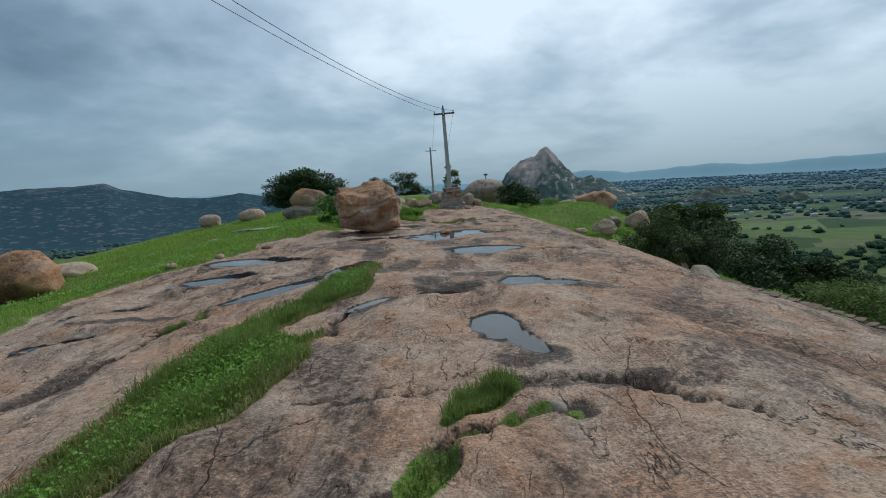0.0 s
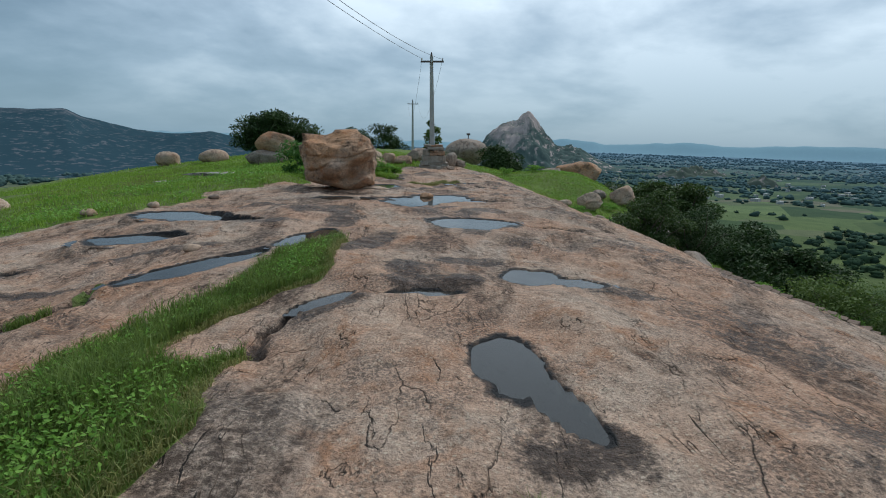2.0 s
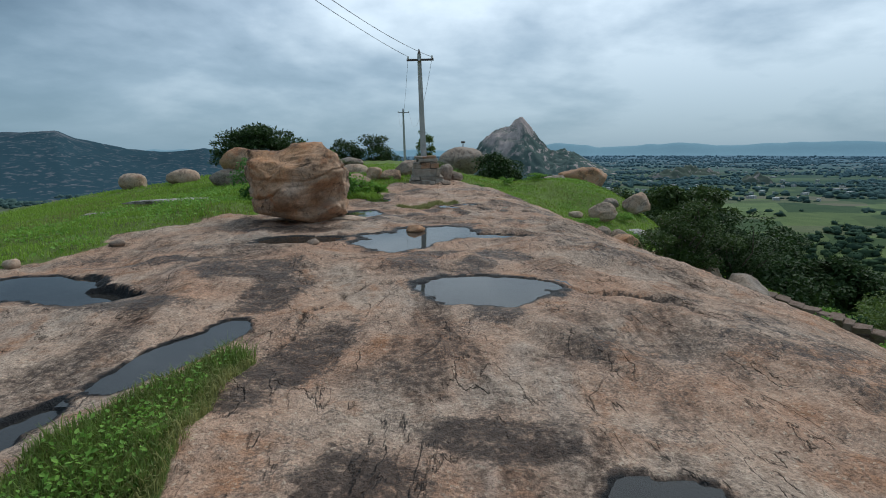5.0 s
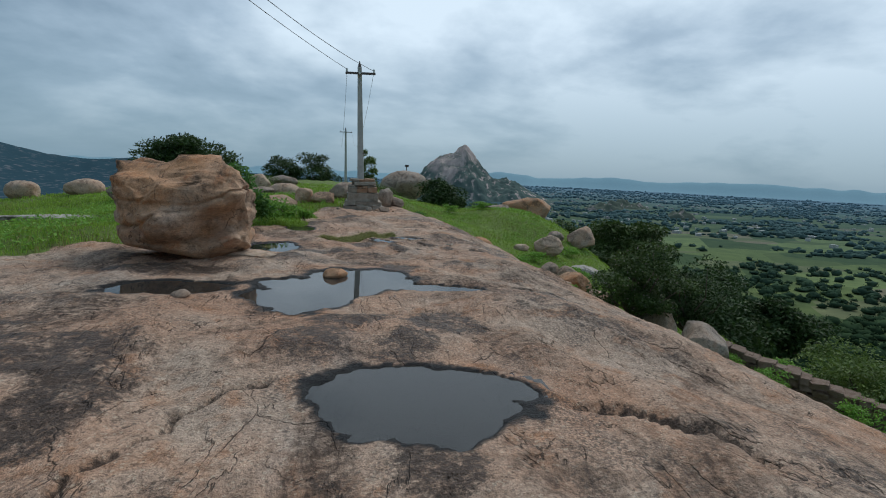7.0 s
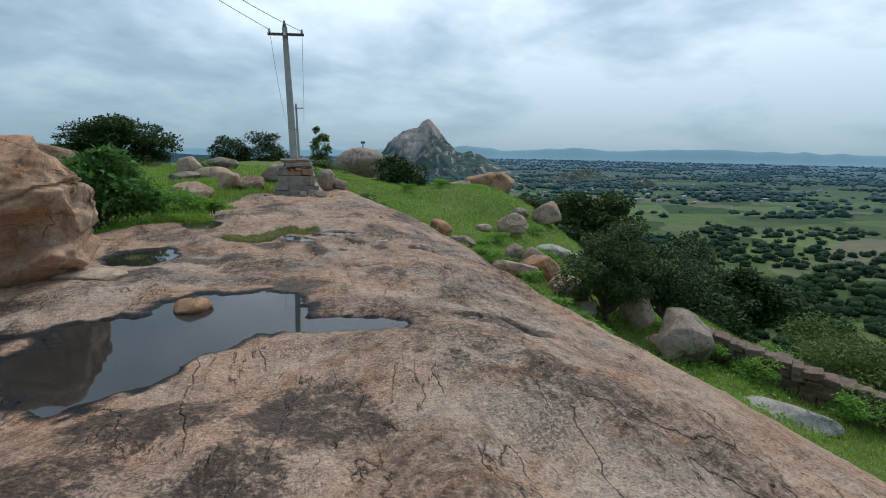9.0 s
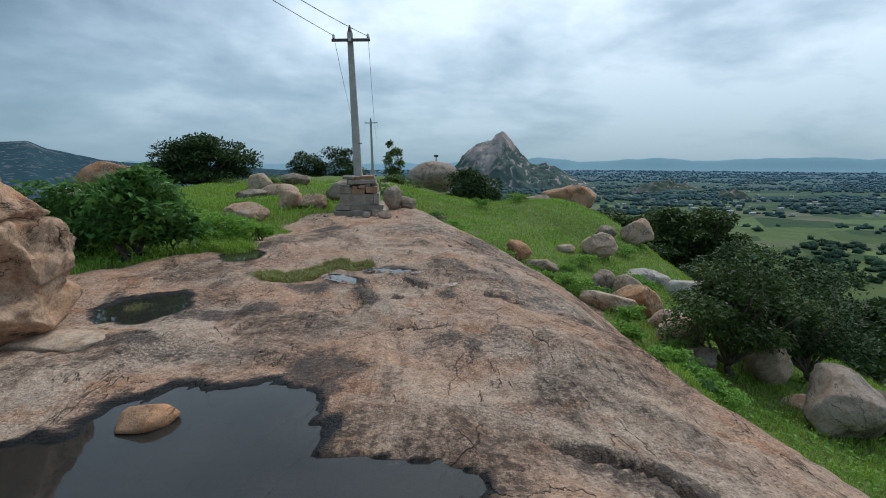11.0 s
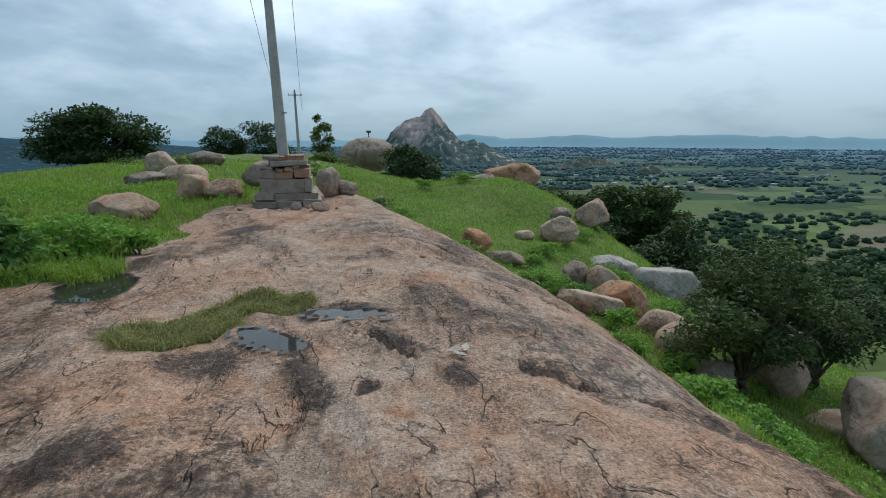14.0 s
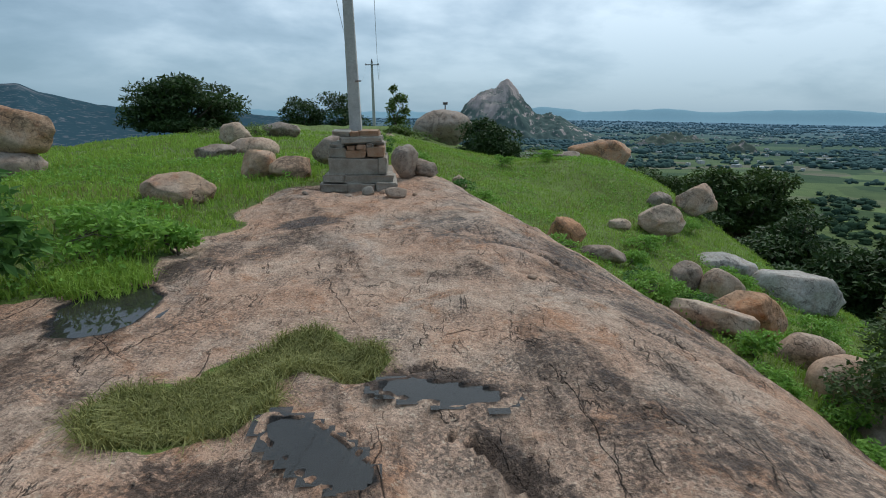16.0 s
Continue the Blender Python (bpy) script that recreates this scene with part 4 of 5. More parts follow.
# ---- dry stone wall on the slope ----
def dry_wall(x0, y0, x1, y1, rows, label):
    wall = tagged(new("dry_stone_wall"), label, "stone wall")
    length = math.hypot(x1 - x0, y1 - y0)
    zs = [height(x0 + (x1 - x0) * u, y0 + (y1 - y0) * u) for u in np.linspace(0, 1, 9)]
    turn = math.degrees(math.atan2(y1 - y0, x1 - x0))
    wall.matrix_world = pose(x0, y0, 0, 0, 0, turn)
    shapes = []
    for k in range(5):
        rng = np.random.default_rng(k)
        bm = bmesh.new()
        add_box(bm, (1, 1, 1), Matrix.Identity(4), 0.14)
        for v in bm.verts:
            v.co += Vector(rng.normal(scale=0.05, size=3))
        shapes.append(mesh_bm("stone", bm, WALL_STONE, False))
    rng = np.random.default_rng(5)
    core = bmesh.new()
    for r in range(rows):
        s = 0.0
        while s < length:
            w, hgt = rng.uniform(0.22, 0.42), 0.19
            z = float(np.interp(s / length, np.linspace(0, 1, 9), zs))
            ob = new("stone", shapes[rng.integers(5)])
            ob.parent = wall
            ob.matrix_local = pose(s + w / 2, rng.normal() * 0.02, z + r * hgt + 0.06, rng.normal() * 4, rng.normal() * 5, rng.normal() * 4) @ Matrix.Diagonal((w, 0.5, hgt * rng.uniform(0.9, 1.1), 1))
            s += w
    for k in range(8):
        add_box(core, (length / 8 + 0.05, 0.3, rows * 0.17), Matrix.Translation(((k + 0.5) * length / 8, 0.03, (zs[k] + zs[k + 1]) / 2 + rows * 0.085)))
    part("rubble_core", core, WALL_STONE, wall)


dry_wall(11.1, 20.0, 15.4, 14.7, 4, "dry wall of rough reddish stones along the slope")


# ---- plants ----
def leaf_mesh(name, places, sizes, mat, rng, droop=0.25, slim=0.45):
    """Single folded leaves at the given places, turned at random."""
    n = len(places)
    along = rng.normal(size=(n, 3))
    along[:, 2] = along[:, 2] * 0.6 - droop
    along /= np.linalg.norm(along, axis=1)[:, None]
    side = np.cross(along, rng.normal(size=(n, 3)) * 0.5 + np.array([0, 0, 1.0]))
    side /= np.linalg.norm(side, axis=1)[:, None] + 1e-9
    up = np.cross(side, along)
    s = np.asarray(sizes)[:, None]
    v = np.stack([places, places + along * s * 0.5 + side * s * slim * 0.5 + up * s * 0.08, places + along * s, places + along * s * 0.5 - side * s * slim * 0.5 + up * s * 0.08], 1)
    return mesh_np(name, v.reshape(-1, 3), np.arange(4 * n).reshape(n, 4), mat, False)


def crown_points(rng, n, centre, radii, lobes, lobe=0.42, hollow=0.4):
    """Places on the skins of many overlapping lobes, for an uneven outline with gaps."""
    c = rng.normal(size=(lobes, 3))
    c /= np.linalg.norm(c, axis=1)[:, None]
    c *= rng.uniform(0.35, 0.85, size=(lobes, 1))
    c[:, 2] = np.where(c[:, 2] < -0.45, -0.45, c[:, 2])
    r = rng.uniform(0.6, 1.25, size=lobes) * lobe
    which = rng.integers(lobes, size=n)
    d = rng.normal(size=(n, 3))
    d /= np.linalg.norm(d, axis=1)[:, None]
    d[:, 2] = np.abs(d[:, 2]) * np.where(rng.random(n) < 0.75, 1, -0.6)
    rad = r[which] * (hollow + (1 - hollow) * rng.random(n) ** 0.5)
    p = c[which] + d * rad[:, None] * np.array([1.15, 1.15, 0.75])
    return p * np.array(radii) + np.array(centre), c * np.array(radii) + np.array(centre)


def limb(bm, a, b, r0, r1, rng, bends=4):
    """A crooked, tapering branch."""
    a, b = Vector(a), Vector(b)
    last, lr = a, r0
    for k in range(1, bends + 1):
        u = k / bends
        p = a.lerp(b, u) + Vector(rng.normal(scale=0.05 * (b - a).length, size=3)) * (0 if k == bends else 1)
        r = r0 + (r1 - r0) * u
        add_tube(bm, last, p, lr, r, 7)
        last, lr = p, r


def tree(x, y, top, width, depth, crown_low, leaves, leaf, mat, seed, label, lobes=22, trunk=0.12, name="tree", z=None, stems=1, shape=0.42, extra=None):
    rng = np.random.default_rng(seed)
    z = height(x, y) if z is None else z
    thing = tagged(new(name), label, "tree" if name == "tree" else "shrub")
    thing.location = (x, y, z)
    mid, half = (top + crown_low) / 2 - z, (top - crown_low) / 2
    pts, cores = crown_points(rng, leaves, (0, 0, mid), (width / 2, depth / 2, half), lobes, shape)
    bm = bmesh.new()
    for s in range(stems):
        foot = Vector((rng.normal() * 0.12 * (stems > 1), rng.normal() * 0.12 * (stems > 1), -0.15))
        fork = Vector((rng.normal() * 0.15, rng.normal() * 0.15, max(0.25, (crown_low - z) * 0.9 + 0.15 * half)))
        limb(bm, foot, fork, trunk, trunk * 0.7, rng)
        for k in range(s, len(cores), stems):
            limb(bm, fork, cores[k], trunk * 0.42, trunk * 0.08, rng, 3)
    part("trunk", bm, BARK, thing, shade=True)
    crown = new("crown", leaf_mesh("crown", pts, leaf * rng.uniform(0.6, 1.3, leaves), mat, rng))
    crown.parent = thing
    if extra:
        pods = pts[rng.random(leaves) < extra[1]]
        ob = new("seed_pods", leaf_mesh("seed_pods", pods + 0.02, leaf * rng.uniform(0.5, 0.9, len(pods)), extra[0], rng))
        ob.parent = thing
        tagged(ob, "pale dry seed pods", kind="stuff")
    return thing


tree(-16.4, 60.3, 4.0, 9.8, 9.0, -1.5, 20000, 0.36, TREE_LEAF, 101, "spreading dark green tree on the grassy rim", 60, 0.3, shape=0.34)
tree(-8.4, 70.0, 3.5, 4.6, 3.6, -2.4, 6000, 0.30, TREE_LEAF, 102, "dense dark green bushy tree", 20, 0.15, shape=0.46)
tree(-4.9, 70.5, 3.4, 5.6, 4.2, -2.4, 6500, 0.30, TREE_LEAF, 103, "dense round dark green bushy tree", 22, 0.15, shape=0.46)
tree(1.0, 60.0, 3.7, 2.5, 2.3, -0.8, 1600, 0.30, LIGHT_LEAF, 104, "thin light green sapling behind the pole", 14, 0.08, shape=0.3)
tree(1.4, 52.0, 0.7, 4.6, 2.6, -1.6, 4500, 0.2, LIGHT_LEAF, 105, "low tangled shrub behind the plinth", 20, 0.06, name="shrub")
tree(0.3, 33.5, 0.85, 1.6, 1.2, -0.3, 1500, 0.11, SHRUB_LEAF, 106, "low green shrub behind the plinth", 12, 0.04, name="shrub")
tree(7.2, 51.0, 1.35, 5.2, 3.8, -2.6, 9500, 0.27, TREE_LEAF, 107, "dark green tree beside the huge grey boulder", 24, 0.12)
tree(10.4, 47.5, -0.6, 3.0, 2.2, -2.4, 2600, 0.14, LIGHT_LEAF, 108, "scrubby green bush below the grey boulder", 14, 0.06, name="shrub")
tree(3.4, 53.0, -0.3, 4.2, 2.0, -2.2, 2200, 0.13, LIGHT_LEAF, 109, "brownish scrub in front of the huge boulder", 14, 0.05, name="shrub")
tree(-5.6, 40.8, 0.9, 2.6, 1.6, -0.4, 1300, 0.10, LIGHT_LEAF, 110, "brown-green scrub over the boulders", 12, 0.04, name="shrub")
tree(-8.6, 43.0, 0.75, 3.2, 1.8, -0.6, 1500, 0.10, LIGHT_LEAF, 111, "tangled low scrub under the spreading tree", 12, 0.04, name="shrub")
tree(-2.80, 19.75, 1.70, 2.0, 1.7, -0.15, 5200, 0.15, SHRUB_LEAF, 112, "leafy bright green shrub at the rock's edge", 26, 0.05, name="shrub", stems=4, shape=0.34)
tree(-4.3, 20.3, 1.55, 2.2, 1.8, -0.25, 3600, 0.15, SHRUB_LEAF, 113, "leafy green shrub in the meadow", 18, 0.05, name="shrub", stems=3, shape=0.36)
tree(9.0, 21.2, -0.15, 3.2, 3.0, -3.1, 12000, 0.12, MID_LEAF, 114, "small crooked tree with pale seed pods below the rock", 34, 0.10, shape=0.30, extra=(BLOSSOM, 0.03))
tree(11.4, 21.9, -0.7, 3.4, 2.8, -3.6, 9500, 0.12, TREE_LEAF, 115, "dark leafy tree beside the dry wall", 28, 0.10, shape=0.33)
tree(21.3, 43.5, -0.7, 7.0, 6.0, -6.5, 14000, 0.34, MID_LEAF, 116, "tall green tree rising from the hillside", 40, 0.25, shape=0.3)
tree(18.6, 49.0, -1.8, 6.0, 5.0, -6.5, 9000, 0.3, MID_LEAF, 117, "rounded green tree on the hillside", 28, 0.2, shape=0.33)
tree(16.6, 41.5, -2.9, 4.5, 4.0, -6.0, 7000, 0.26, TREE_LEAF, 125, "dark green bushy tree behind pale boulders", 24, 0.15, shape=0.35)
tree(20.5, 37.5, -3.0, 6.5, 5.0, -7.5, 11000, 0.3, TREE_LEAF, 118, "broad dark tree on the hillside", 32, 0.22, shape=0.33)
tree(21.5, 34.0, -3.0, 6.0, 5.0, -8.0, 11000, 0.3, TREE_LEAF, 119, "broad dark tree lower on the hillside", 30, 0.22, shape=0.33)
tree(23.5, 31.0, -4.2, 5.5, 5.0, -8.5, 9500, 0.3, TREE_LEAF, 126, "dark spreading tree at the hill's foot", 28, 0.22, shape=0.33)
tree(15.8, 32.5, -3.6, 4.6, 3.8, -6.5, 8000, 0.24, TREE_LEAF, 120, "dark bushy tree below the slabs", 26, 0.15, shape=0.36)
tree(16.5, 27.5, -3.2, 5.0, 4.2, -6.8, 9000, 0.24, TREE_LEAF, 121, "dark bushy tree above the dry wall", 28, 0.15, shape=0.36)
tree(18.0, 21.5, -3.7, 4.8, 3.8, -7.0, 7500, 0.17, LIGHT_LEAF, 122, "light green scrub below the dry wall", 22, 0.1, name="shrub")
tree(17.0, 15.0, -3.7, 4.4, 3.8, -6.8, 6500, 0.17, LIGHT_LEAF, 123, "light green scrub below the dry wall", 20, 0.1, name="shrub")
tree(15.2, 18.6, -3.0, 3.6, 3.2, -5.2, 5500, 0.14, LIGHT_LEAF, 127, "light green scrub hanging over the dry wall", 22, 0.08, name="shrub")
tree(22.5, 25.5, -6.0, 5.0, 4.0, -9.5, 5500, 0.2, TREE_LEAF, 124, "dark scrub low on the hillside", 20, 0.1, name="shrub")
for k, (x, y, w, h) in enumerate([(6.6, 25.3, 1.3, 0.65), (7.5, 23.2, 0.9, 0.55), (9.6, 27.2, 1.5, 0.7), (6.4, 19.4, 1.0, 0.4), (10.0, 24.6, 1.4, 0.7), (8.6, 29.6, 1.3, 0.5), (7.2, 27.6, 1.0, 0.45), (5.9, 15.4, 0.9, 0.3),
                                 (11.8, 33.2, 1.4, 0.6), (8.6, 40.6, 1.6, 0.7), (6.4, 40.0, 1.3, 0.7), (-1.7, 20.6, 1.2, 0.55), (-1.15, 20.9, 0.7, 0.4), (-2.2, 21.8, 1.5, 0.5), (-3.6, 17.9, 1.1, 0.5), (12.6, 19.4, 2.0, 0.9), (14.4, 17.8, 2.2, 0.8), (11.6, 18.6, 1.4, 0.7), (12.9, 17.0, 1.6, 0.8), (14.1, 15.6, 1.5, 0.7), (10.9, 19.4, 1.0, 0.8), (5.2, 23.4, 0.7, 0.35), (4.6, 25.6, 0.9, 0.4), (6.9, 21.9, 0.9, 0.5)]):
    z = height(x, y)
    tree(x, y, z + h, w, w * 0.8, z + 0.02, int(900 * w), 0.09, WEED, 200 + k, "low bright green leafy weeds at the rock's edge", 10, 0.015, name="weed_bush", z=z, stems=3)

rng = np.random.default_rng(31)
for k in range(26):
    y = rng.uniform(15.5, 30)
    x = float(np.interp(y, RIGHT_Y, RIGHT_X)) + rng.uniform(0.1, 1.4)
    w = rng.uniform(0.5, 1.2)
    z = height(x, y)
    tree(x, y, z + w * rng.uniform(0.35, 0.6), w, w * 0.8, z + 0.02, int(800 * w), 0.08, WEED if k % 3 else SHRUB_LEAF, 240 + k, "low leafy weeds along the rock's lower edge", 9, 0.012, name="weed_bush", z=z, stems=3)


def blade_mesh(name, places, lengths, width, mat, rng, lean=0.5):
    """Bent grass blades, three triangles each."""
    n = len(places)
    a = rng.uniform(0, 2 * np.pi, n)
    out = np.stack([np.cos(a), np.sin(a), np.zeros(n)], -1)
    b = rng.uniform(0, 2 * np.pi, n)
    side = np.stack([np.cos(b), np.sin(b), np.zeros(n)], -1)
    L, w = np.asarray(lengths)[:, None], np.asarray(width)[:, None] if np.ndim(width) else width
    k = lean * rng.uniform(0.3, 1.3, n)[:, None]
    upv = np.array([0, 0, 1.0])
    mid = places + L * (0.55 * upv * (1 - 0.25 * k) + 0.22 * k * out)
    tip = places + L * (upv * np.maximum(0.12, 1 - 0.75 * k) + 0.75 * k * out)
    v = np.stack([places - side * w, places + side * w, mid - side * w * 0.8, mid + side * w * 0.8, tip], 1).reshape(-1, 3)
    i = 5 * np.arange(n)[:, None]
    f = np.concatenate([i + [0, 1, 3], i + [0, 3, 2], i + [2, 3, 4]], 1).reshape(-1, 3)
    return mesh_np(name, v, f, mat, False)


def scatter(n, x0, x1, y0, y1, field, rng):
    """n places on the ground inside the outline that the field gives."""
    got = np.zeros((0, 2))
    while len(got) < n:
        p = np.stack([rng.uniform(x0, x1, 2 * n), rng.uniform(y0, y1, 2 * n)], -1)
        got = np.concatenate([got, p[field(p[:, 0], p[:, 1], rng.random(2 * n))]])
    got = got[:n]
    z = relief(got[:, 0], got[:, 1])[0]
    return np.column_stack([got, z - 0.01])


def lay(name, n, box, field, lengths, width, mat, seed, label, lean=0.5):
    rng = np.random.default_rng(seed)
    p = scatter(n, *box, field, rng)
    tall = lengths[0] + (lengths[1] - lengths[0]) * np.clip(0.5 + 0.45 * fbm(p[:, 0] * 1.6, p[:, 1] * 1.6, 0, seed, 3), 0, 1) * rng.uniform(0.6, 1.2, n)
    tagged(new(name, blade_mesh(name, p, tall, width, mat, rng, lean)), label, "grass", kind="stuff")


lay("grass", 30000, (-2.9, -0.9, 1.2, 8.9), lambda x, y, r: capsule_field(x, y, TURF) + 0.06 * fbm(x * 5, y * 5, 0, 5, 3) > 0.02 + 0.06 * r, (0.03, 0.34), 0.0035, TURF_GRASS, 301, "thick fresh grass filling a hollow in the rock", 0.6)
lay("dry_grass", 20000, (-2.9, -0.9, 1.2, 8.9), lambda x, y, r: (capsule_field(x, y, TURF) > -0.02) & (capsule_field(x, y, TURF) < 0.03 + 0.45 * r), (0.05, 0.2), 0.003, DRY_GRASS, 302, "yellowing grass along the edge of the turf", 0.9)
lay("grass", 3000, (-3.3, 1.0, 1.9, 5.9), lambda x, y, r: capsule_field(x, y, TUFTS) > 0.01 + 0.05 * r, (0.06, 0.34), 0.0028, TURF_GRASS, 303, "tuft of fresh grass in a joint of the rock", 0.6)
lay("moss", 1500, (-0.5, 1.0, 1.9, 3.1), lambda x, y, r: capsule_field(x, y, MOSS) > 0.04 * r, (0.02, 0.07), 0.003, TURF_GRASS, 311, "small dark clumps of moss in a joint", 0.8)
lay("dry_grass", 11000, (-0.8, 1.4, 17.5, 19.2), lambda x, y, r: capsule_field(x, y, MAT) + 0.05 * fbm(x * 5, y * 5, 0, 5, 3) > 0.01 + 0.04 * r, (0.09, 0.26), 0.003, DRY_GRASS, 304, "mat of drooping yellow-green grass on the rock", 1.35)
lay("grass", 75000, (-14, -0.5, 3, 30), lambda x, y, r: (meadow(x, y) > 0.05) & (x < 0) & (r < 1.0 / (1 + 0.12 * np.maximum(0, -x - 3))), (0.06, 0.20), 0.007, GRASS, 305, "lush green meadow grass on the hilltop", 0.7)
lay("grass", 45000, (-22, 6, 22, 48), lambda x, y, r: (meadow(x, y) > 0.05) & (x < 3), (0.10, 0.30), 0.014, GRASS, 306, "lush green meadow grass beyond the boulders", 0.7)
lay("grass", 80000, (2, 17, 12, 50), lambda x, y, r: (meadow(x, y) > 0.05) & (x > 1) & (r < 1.0 / (1 + 0.05 * np.maximum(0, y - 25))), (0.08, 0.30), 0.009, GRASS, 307, "lush green grass on the hill's side", 0.7)
lay("dry_grass", 12000, (-14, 14, 8, 46), lambda x, y, r: (meadow(x, y) > -0.08) & (fbm(x * 0.5, y * 0.5, 0, 91, 3) > 0.35), (0.10, 0.34), 0.007, DRY_GRASS, 308, "yellowing seed grass in patches of the meadow", 0.6)
lay("grass", 600, (-1.6, -0.9, 16.2, 17.0), lambda x, y, r: ellipse_field(x, y, [(-1.25, 16.5, 0.14, 0.2, 0)]) > 0.3 * r, (0.08, 0.18), 0.003, DRY_GRASS, 309, "clump of grass standing in a puddle", 0.7)
lay("grass", 1300, (-1.9, -0.5, 18.9, 20.6), lambda x, y, r: (ellipse_field(x, y, [(-1.35, 19.95, 0.45, 0.4, 0)]) > 0.3 * r), (0.15, 0.38), 0.005, GRASS, 310, "tall fresh grass at the end of a puddle", 0.8)


def weeds(n, box, field, size, seed, label):
    rng = np.random.default_rng(seed)
    p = scatter(n, *box, field, rng)
    p[:, 2] += rng.uniform(0.02, 0.16, n)
    tagged(new("weeds", leaf_mesh("weeds", p, size * rng.uniform(0.5, 1.3, n), WEED, rng, -0.1, 0.6)), label, "weeds", kind="stuff")


weeds(8000, (-2.9, -0.9, 1.2, 8.5), lambda x, y, r: capsule_field(x, y, TURF) > 0.05 + 0.3 * r, 0.03, 401, "small green herbs among the grass")
weeds(14000, (-9, -0.8, 8, 30), lambda x, y, r: (meadow(x, y) > 0.1) & (x < 0) & (fbm(x * 0.8, y * 0.8, 0, 93, 3) > 0.05), 0.07, 402, "small green herbs among the meadow grass")
weeds(14000, (3, 14, 14, 44), lambda x, y, r: (meadow(x, y) > 0.05) & (x > 1) & (fbm(x * 0.7, y * 0.7, 0, 95, 3) > 0.0), 0.09, 403, "small green herbs on the hill's side")
rng = np.random.default_rng(9)
scraps = tagged(new("dead_leaf"), "curled dry whitish leaf lying on the rock", "leaf")
scraps.location = (2.12, 17.07, height(2.12, 17.07) + 0.012)
for k, (dx, dy, t) in enumerate([(0, 0, 10), (0.09, 0.02, 70), (0.03, -0.08, 130)]):
    v = np.array([(-0.07, 0, 0.0), (0, -0.03, 0.012), (0.08, 0, 0.03), (0, 0.035, 0.014), (0, 0, -0.006)])
    ob = new("blade", mesh_np("blade", v, np.array([[0, 1, 4], [1, 2, 4], [2, 3, 4], [3, 0, 4]]), PAPER, False))
    ob.parent = scraps
    ob.matrix_local = pose(dx, dy, 0.01, 8, 12, t)


# ---- the distance: hills, far woods, villages ----
def far_grid(name, xs, ys, surface, mat, label):
    u, v = np.meshgrid(xs, ys)
    x, y, z = surface(u, v)
    ids = np.arange(u.size).reshape(u.shape)
    f = np.stack([ids[:-1, :-1], ids[:-1, 1:], ids[1:, 1:], ids[1:, :-1]], -1).reshape(-1, 4)
    return tagged(new(name, mesh_np(name, np.stack([x, y, z], -1).reshape(-1, 3), f, mat)), label, "hill", kind="structure")


# a quarter of the peak's colour is painted grey-blue haze
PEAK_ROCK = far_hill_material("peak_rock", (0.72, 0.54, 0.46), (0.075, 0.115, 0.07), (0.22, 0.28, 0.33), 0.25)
# over half the range's colour is painted blue haze
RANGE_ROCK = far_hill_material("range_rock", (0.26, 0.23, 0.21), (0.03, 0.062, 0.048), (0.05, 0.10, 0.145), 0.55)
# ridges coloured almost wholly as haze, painted instead of real air
RIDGE_HAZE = far_hill_material("ridge_haze", (0.27, 0.40, 0.46), (0.22, 0.35, 0.41), (0.25, 0.40, 0.47), 0.8)
# the knolls have a fifth of haze painted in likewise
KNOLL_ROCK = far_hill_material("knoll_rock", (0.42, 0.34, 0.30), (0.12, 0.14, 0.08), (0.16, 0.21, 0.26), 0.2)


def peak(u, v):
    crest = np.interp(u, [-230, -160, -106, -86, -62, -34, -14, -6, 0, 6, 14, 30, 46, 72, 95, 112, 150, 190, 250], [-66, -36, 2, 24, 42, 57, 69, 72, 76, 74, 62, 36, 16, -12, -8, -4, -24, -42, -66])
    fall = np.clip(1 - np.abs(v / 150) ** 1.5, 0, 1)
    rough = 12 * fbm(u * 0.03, v * 0.03, 0, 5, 6, 0.6) - 9 * np.abs(fbm(u * 0.045, v * 0.045, 0, 6, 4)) + 3
    z = -66 + (crest + 66) * fall + rough * np.clip((crest + 66) / 60, 0, 1) * np.clip((np.hypot(u, v)) / 30, 0.15, 1) * 0.8
    return 262 + u * 0.98 + v * 0.2, 1274 - u * 0.2 + v * 0.98, z


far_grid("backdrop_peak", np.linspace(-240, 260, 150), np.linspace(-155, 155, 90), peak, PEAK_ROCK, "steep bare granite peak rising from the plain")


def hill_range(az, r):
    crest = np.interp(az, [-75, -60, -50, -44, -41, -39, -36, -33.6, -32.3, -30.5, -28.3, -25.8, -23.5, -21.8, -19.3, -15, -8, -2], [10, 22, 36, 33, 35, 38, 40, 45, 28, 17, 4, -4, -2, 4, -10, -18, -28, -64])
    rise = smooth(780, 1480, r) * (1 - 0.8 * smooth(1550, 2300, r))
    x, y = r * np.sin(np.radians(az)), r * np.cos(np.radians(az))
    spur = 16 * fbm(x * 0.006, y * 0.006, 0, 15, 5)
    return x, y, -64 + (crest + 64) * rise + spur * rise * (1 - 0.85 * smooth(1300, 1480, r)) + 1.6 * fbm(x * 0.03, y * 0.03, 0, 17, 3) * rise


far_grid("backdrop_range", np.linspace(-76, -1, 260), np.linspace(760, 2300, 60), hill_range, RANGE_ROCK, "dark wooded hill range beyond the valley")


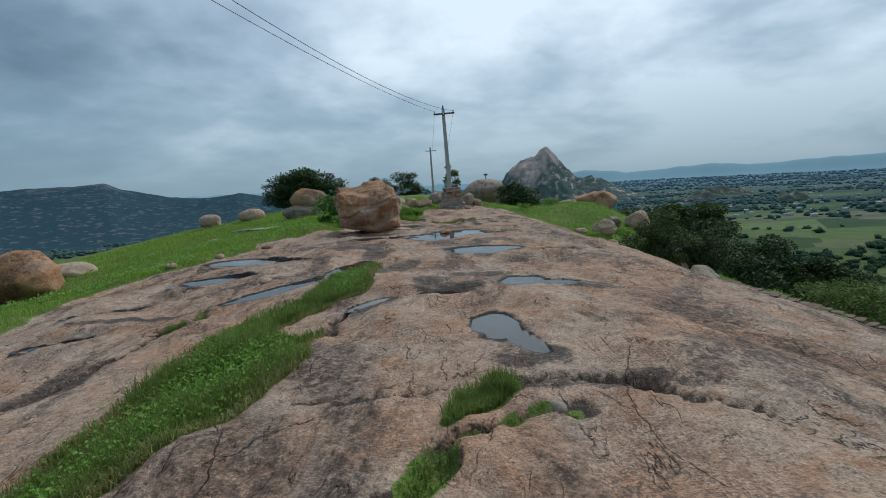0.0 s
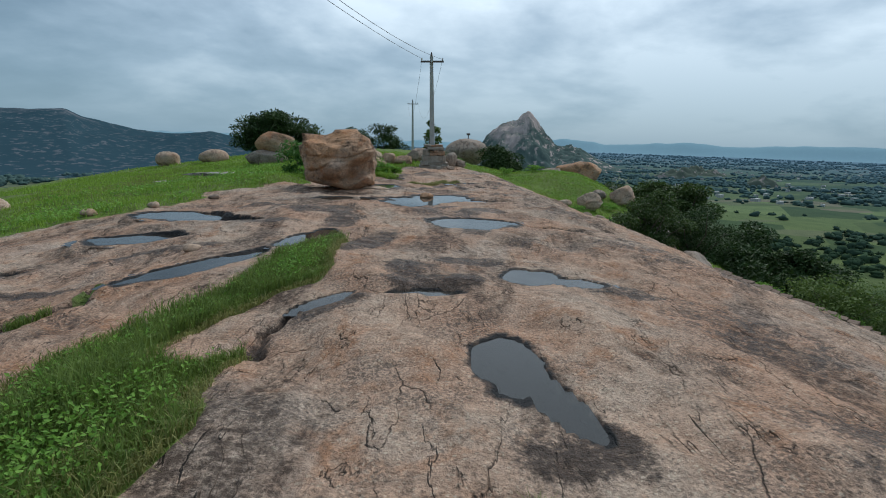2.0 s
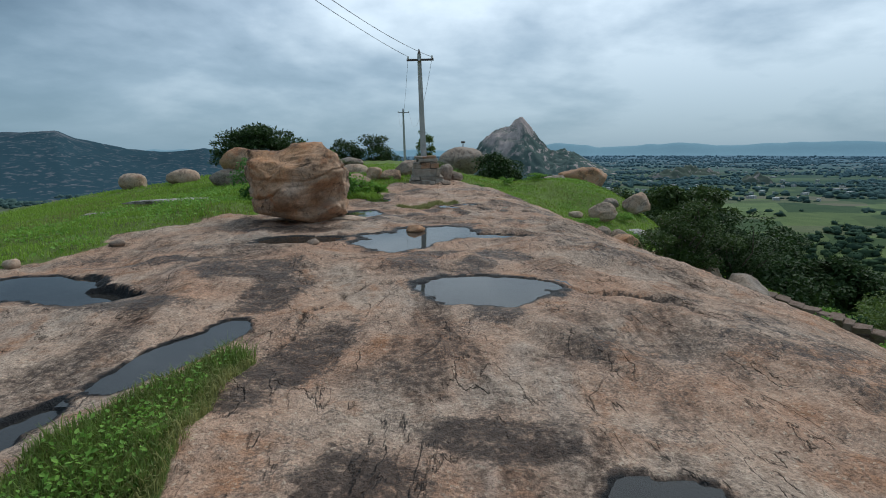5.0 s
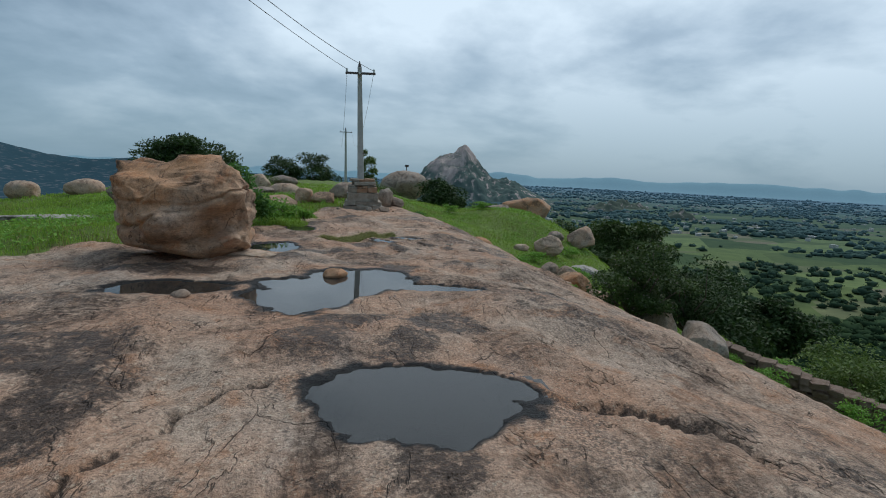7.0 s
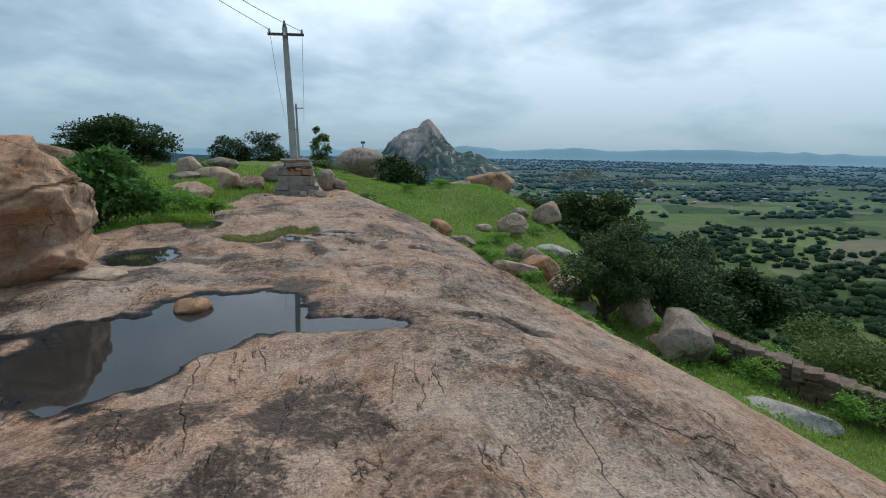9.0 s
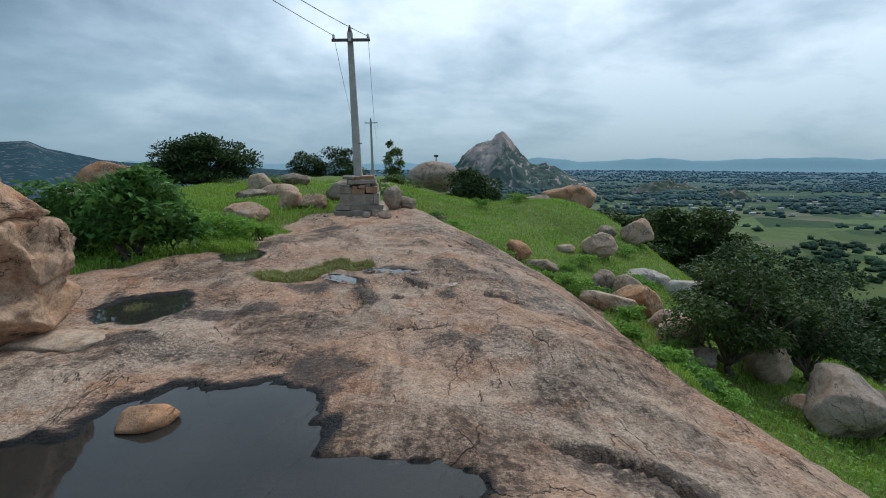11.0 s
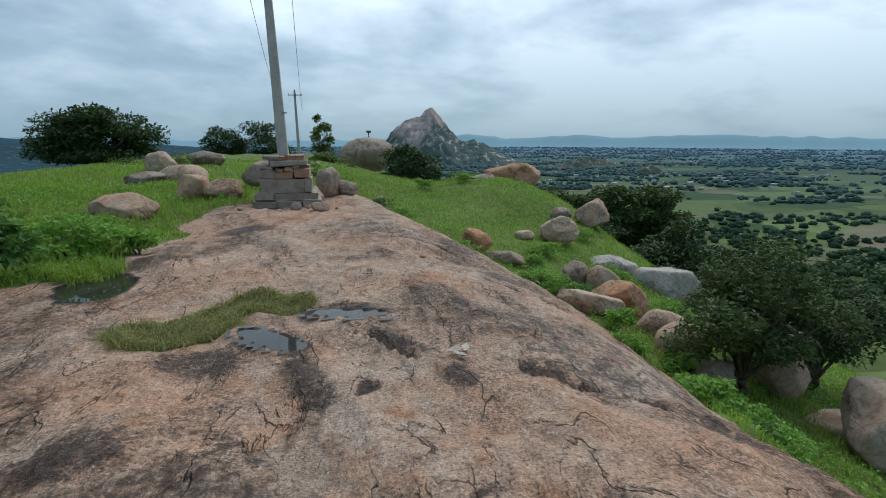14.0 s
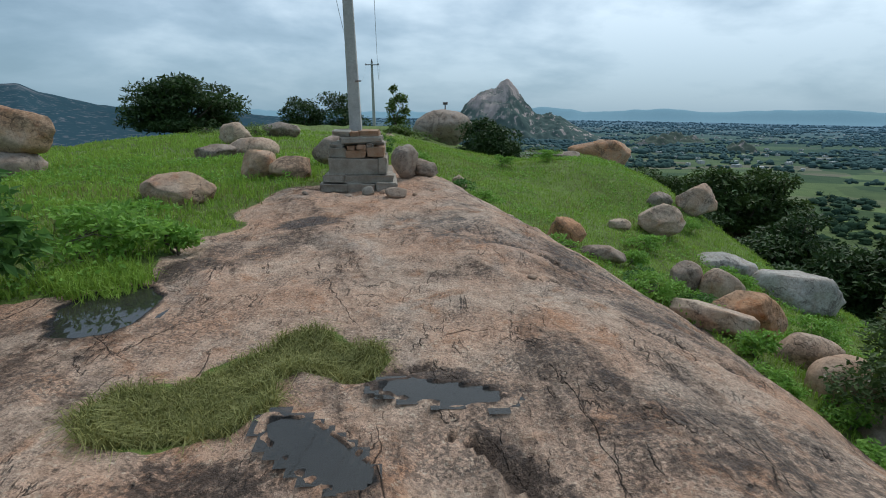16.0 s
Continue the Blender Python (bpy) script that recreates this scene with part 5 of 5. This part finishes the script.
def ridge(az, r):
    crest = np.interp(az, [-40, -20, -5, 5, 12, 15, 16.2, 17.5, 20, 23, 26, 28.2, 30.5, 33, 36.5, 39, 42, 47, 55, 70], [5, -5, -18, -16, 0, 18, 36, 18, 6, 10, 16, 28, 10, 10, 20, 24, 26, 18, 2, -16])
    rise = smooth(3900, 4250, r) * (1 - 0.6 * smooth(4260, 4600, r))
    x, y = r * np.sin(np.radians(az)), r * np.cos(np.radians(az))
    return x, y, -66 + (crest + 66 + 8 * fbm(az * 0.8, az * 0, 0, 25, 4)) * rise


far_grid("backdrop_ridge", np.linspace(-42, 72, 300), np.linspace(3850, 4600, 14), ridge, RIDGE_HAZE, "hazy blue ridges on the horizon")
for k, (px, py, r, hgt) in enumerate([(520, 1010, 55, 20), (640, 1130, 60, 18), (590, 850, 34, 17), (420, 1180, 60, 12)]):
    def knoll(u, v, px=px, py=py, r=r, hgt=hgt, k=k):
        d = np.hypot(u, v * 1.5) / r
        return px + u, py + v, -64 + hgt * np.clip(1 - d * d, -0.1, 1) * (1 + 0.5 * fbm(u * 0.08, v * 0.08, 0, 31 + k, 4))
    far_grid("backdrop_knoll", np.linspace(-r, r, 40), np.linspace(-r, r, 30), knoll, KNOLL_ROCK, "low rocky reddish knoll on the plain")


def plain_z(x, y):
    return relief(x, y)[0]


rng = np.random.default_rng(77)
ball, ball_f = icosphere(2)
az, dist = np.radians(rng.uniform(-62, 66, 130000)), 120 * np.exp(rng.uniform(0, 3.4, 130000))
x, y = dist * np.sin(az), dist * np.cos(az)
grove = fbm(x * 0.010, y * 0.018, 0, 71, 5, 0.6)
z = plain_z(x, y)
keep = (grove + 0.30 * rng.normal(size=len(x)) > 0.42 - 0.12 * smooth(300, 900, dist)) & (z < -50)
x, y, z, dist = x[keep], y[keep], z[keep], dist[keep]
size = rng.uniform(1.1, 3.0, len(x)) * (1 + dist / 2600)
FAR_WOOD = leaf_material("far_wood", (0.020, 0.040, 0.022), (0.06, 0.095, 0.045), 0.0)
wood_tree = FAR_WOOD.node_tree
wood_bsdf = wood_tree.nodes["Principled BSDF"]
wood_bsdf.inputs["Specular IOR Level"].default_value = 0.0
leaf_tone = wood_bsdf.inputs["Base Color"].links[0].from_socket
# farther trees get blue haze mixed into their leaf colour
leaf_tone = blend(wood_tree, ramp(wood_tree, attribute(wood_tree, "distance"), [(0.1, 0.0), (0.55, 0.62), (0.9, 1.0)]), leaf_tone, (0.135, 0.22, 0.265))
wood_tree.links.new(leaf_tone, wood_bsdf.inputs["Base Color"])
ball1, ball1_f = icosphere(1)


def grove_mesh(name, ids, unit, unit_f, shrink):
    """Lumpy crowns, one for each tree, with the share of haze painted into its colour."""
    n, m = len(ids), len(unit)
    u = np.tile(unit, (n, 1))
    w = 1 + 0.55 * fbm(u[:, 0] * 1.8 + np.repeat(ids % 997, m), u[:, 1] * 1.8, u[:, 2] * 1.8, 3, 2)
    foot = np.stack([x[ids], y[ids], z[ids] + wide[ids][:, 2] * 0.6], -1)
    body = u * w[:, None] * np.repeat(wide[ids], m, 0) * shrink + np.repeat(foot, m, 0)
    faces = (unit_f[None] + (len(unit) * np.arange(len(ids)))[:, None, None]).reshape(-1, 3)
    mesh = mesh_np(name, body, faces, FAR_WOOD)
    grove_haze = np.repeat(1 - np.exp(-np.maximum(0, dist[ids] - 150) / 1500), len(unit))
    mesh.attributes.new("distance", "FLOAT", "POINT").data.foreach_set("value", np.ascontiguousarray(grove_haze, np.float32))
    return mesh


wide = size[:, None] * np.stack([rng.uniform(0.8, 1.8, len(x)), rng.uniform(0.9, 1.5, len(x)), rng.uniform(0.55, 1.0, len(x))], -1)
near = np.flatnonzero(dist < 620)[:2400]
d = rng.normal(size=(80 * len(near), 3))
d /= np.linalg.norm(d, axis=1)[:, None]
lobe = 1 + 0.5 * fbm(d[:, 0] * 1.6 + np.repeat(near % 997, 80), d[:, 1] * 1.6, d[:, 2] * 1.6, 3, 2)
leaves = d * lobe[:, None] * np.repeat(wide[near], 80, 0) * rng.uniform(0.75, 1, (len(d), 1)) + np.repeat(np.stack([x[near], y[near], z[near] + wide[near][:, 2] * 0.6], -1), 80, 0)
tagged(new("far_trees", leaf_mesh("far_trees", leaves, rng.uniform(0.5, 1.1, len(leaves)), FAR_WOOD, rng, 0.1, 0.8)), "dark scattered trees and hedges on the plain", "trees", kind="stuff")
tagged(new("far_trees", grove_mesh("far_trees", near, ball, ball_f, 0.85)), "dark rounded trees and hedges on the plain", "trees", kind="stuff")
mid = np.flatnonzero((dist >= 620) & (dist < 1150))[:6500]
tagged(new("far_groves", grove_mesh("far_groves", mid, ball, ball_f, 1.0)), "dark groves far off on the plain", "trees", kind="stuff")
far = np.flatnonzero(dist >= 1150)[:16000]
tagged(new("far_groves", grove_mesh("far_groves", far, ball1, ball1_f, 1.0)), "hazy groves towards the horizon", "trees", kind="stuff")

bm = bmesh.new()
for k in range(420):
    a, d = radians(rng.uniform(3, 50)), rng.uniform(700, 2600)
    add_box(bm, (rng.uniform(4, 9), rng.uniform(4, 7), rng.uniform(3, 6)), pose(d * math.sin(a), d * math.cos(a), -61, 0, 0, rng.uniform(0, 180)))
tagged(new("far_village", mesh_bm("far_village", bm, PLASTER)), "tiny whitewashed houses scattered over the plain", "village", kind="stuff")
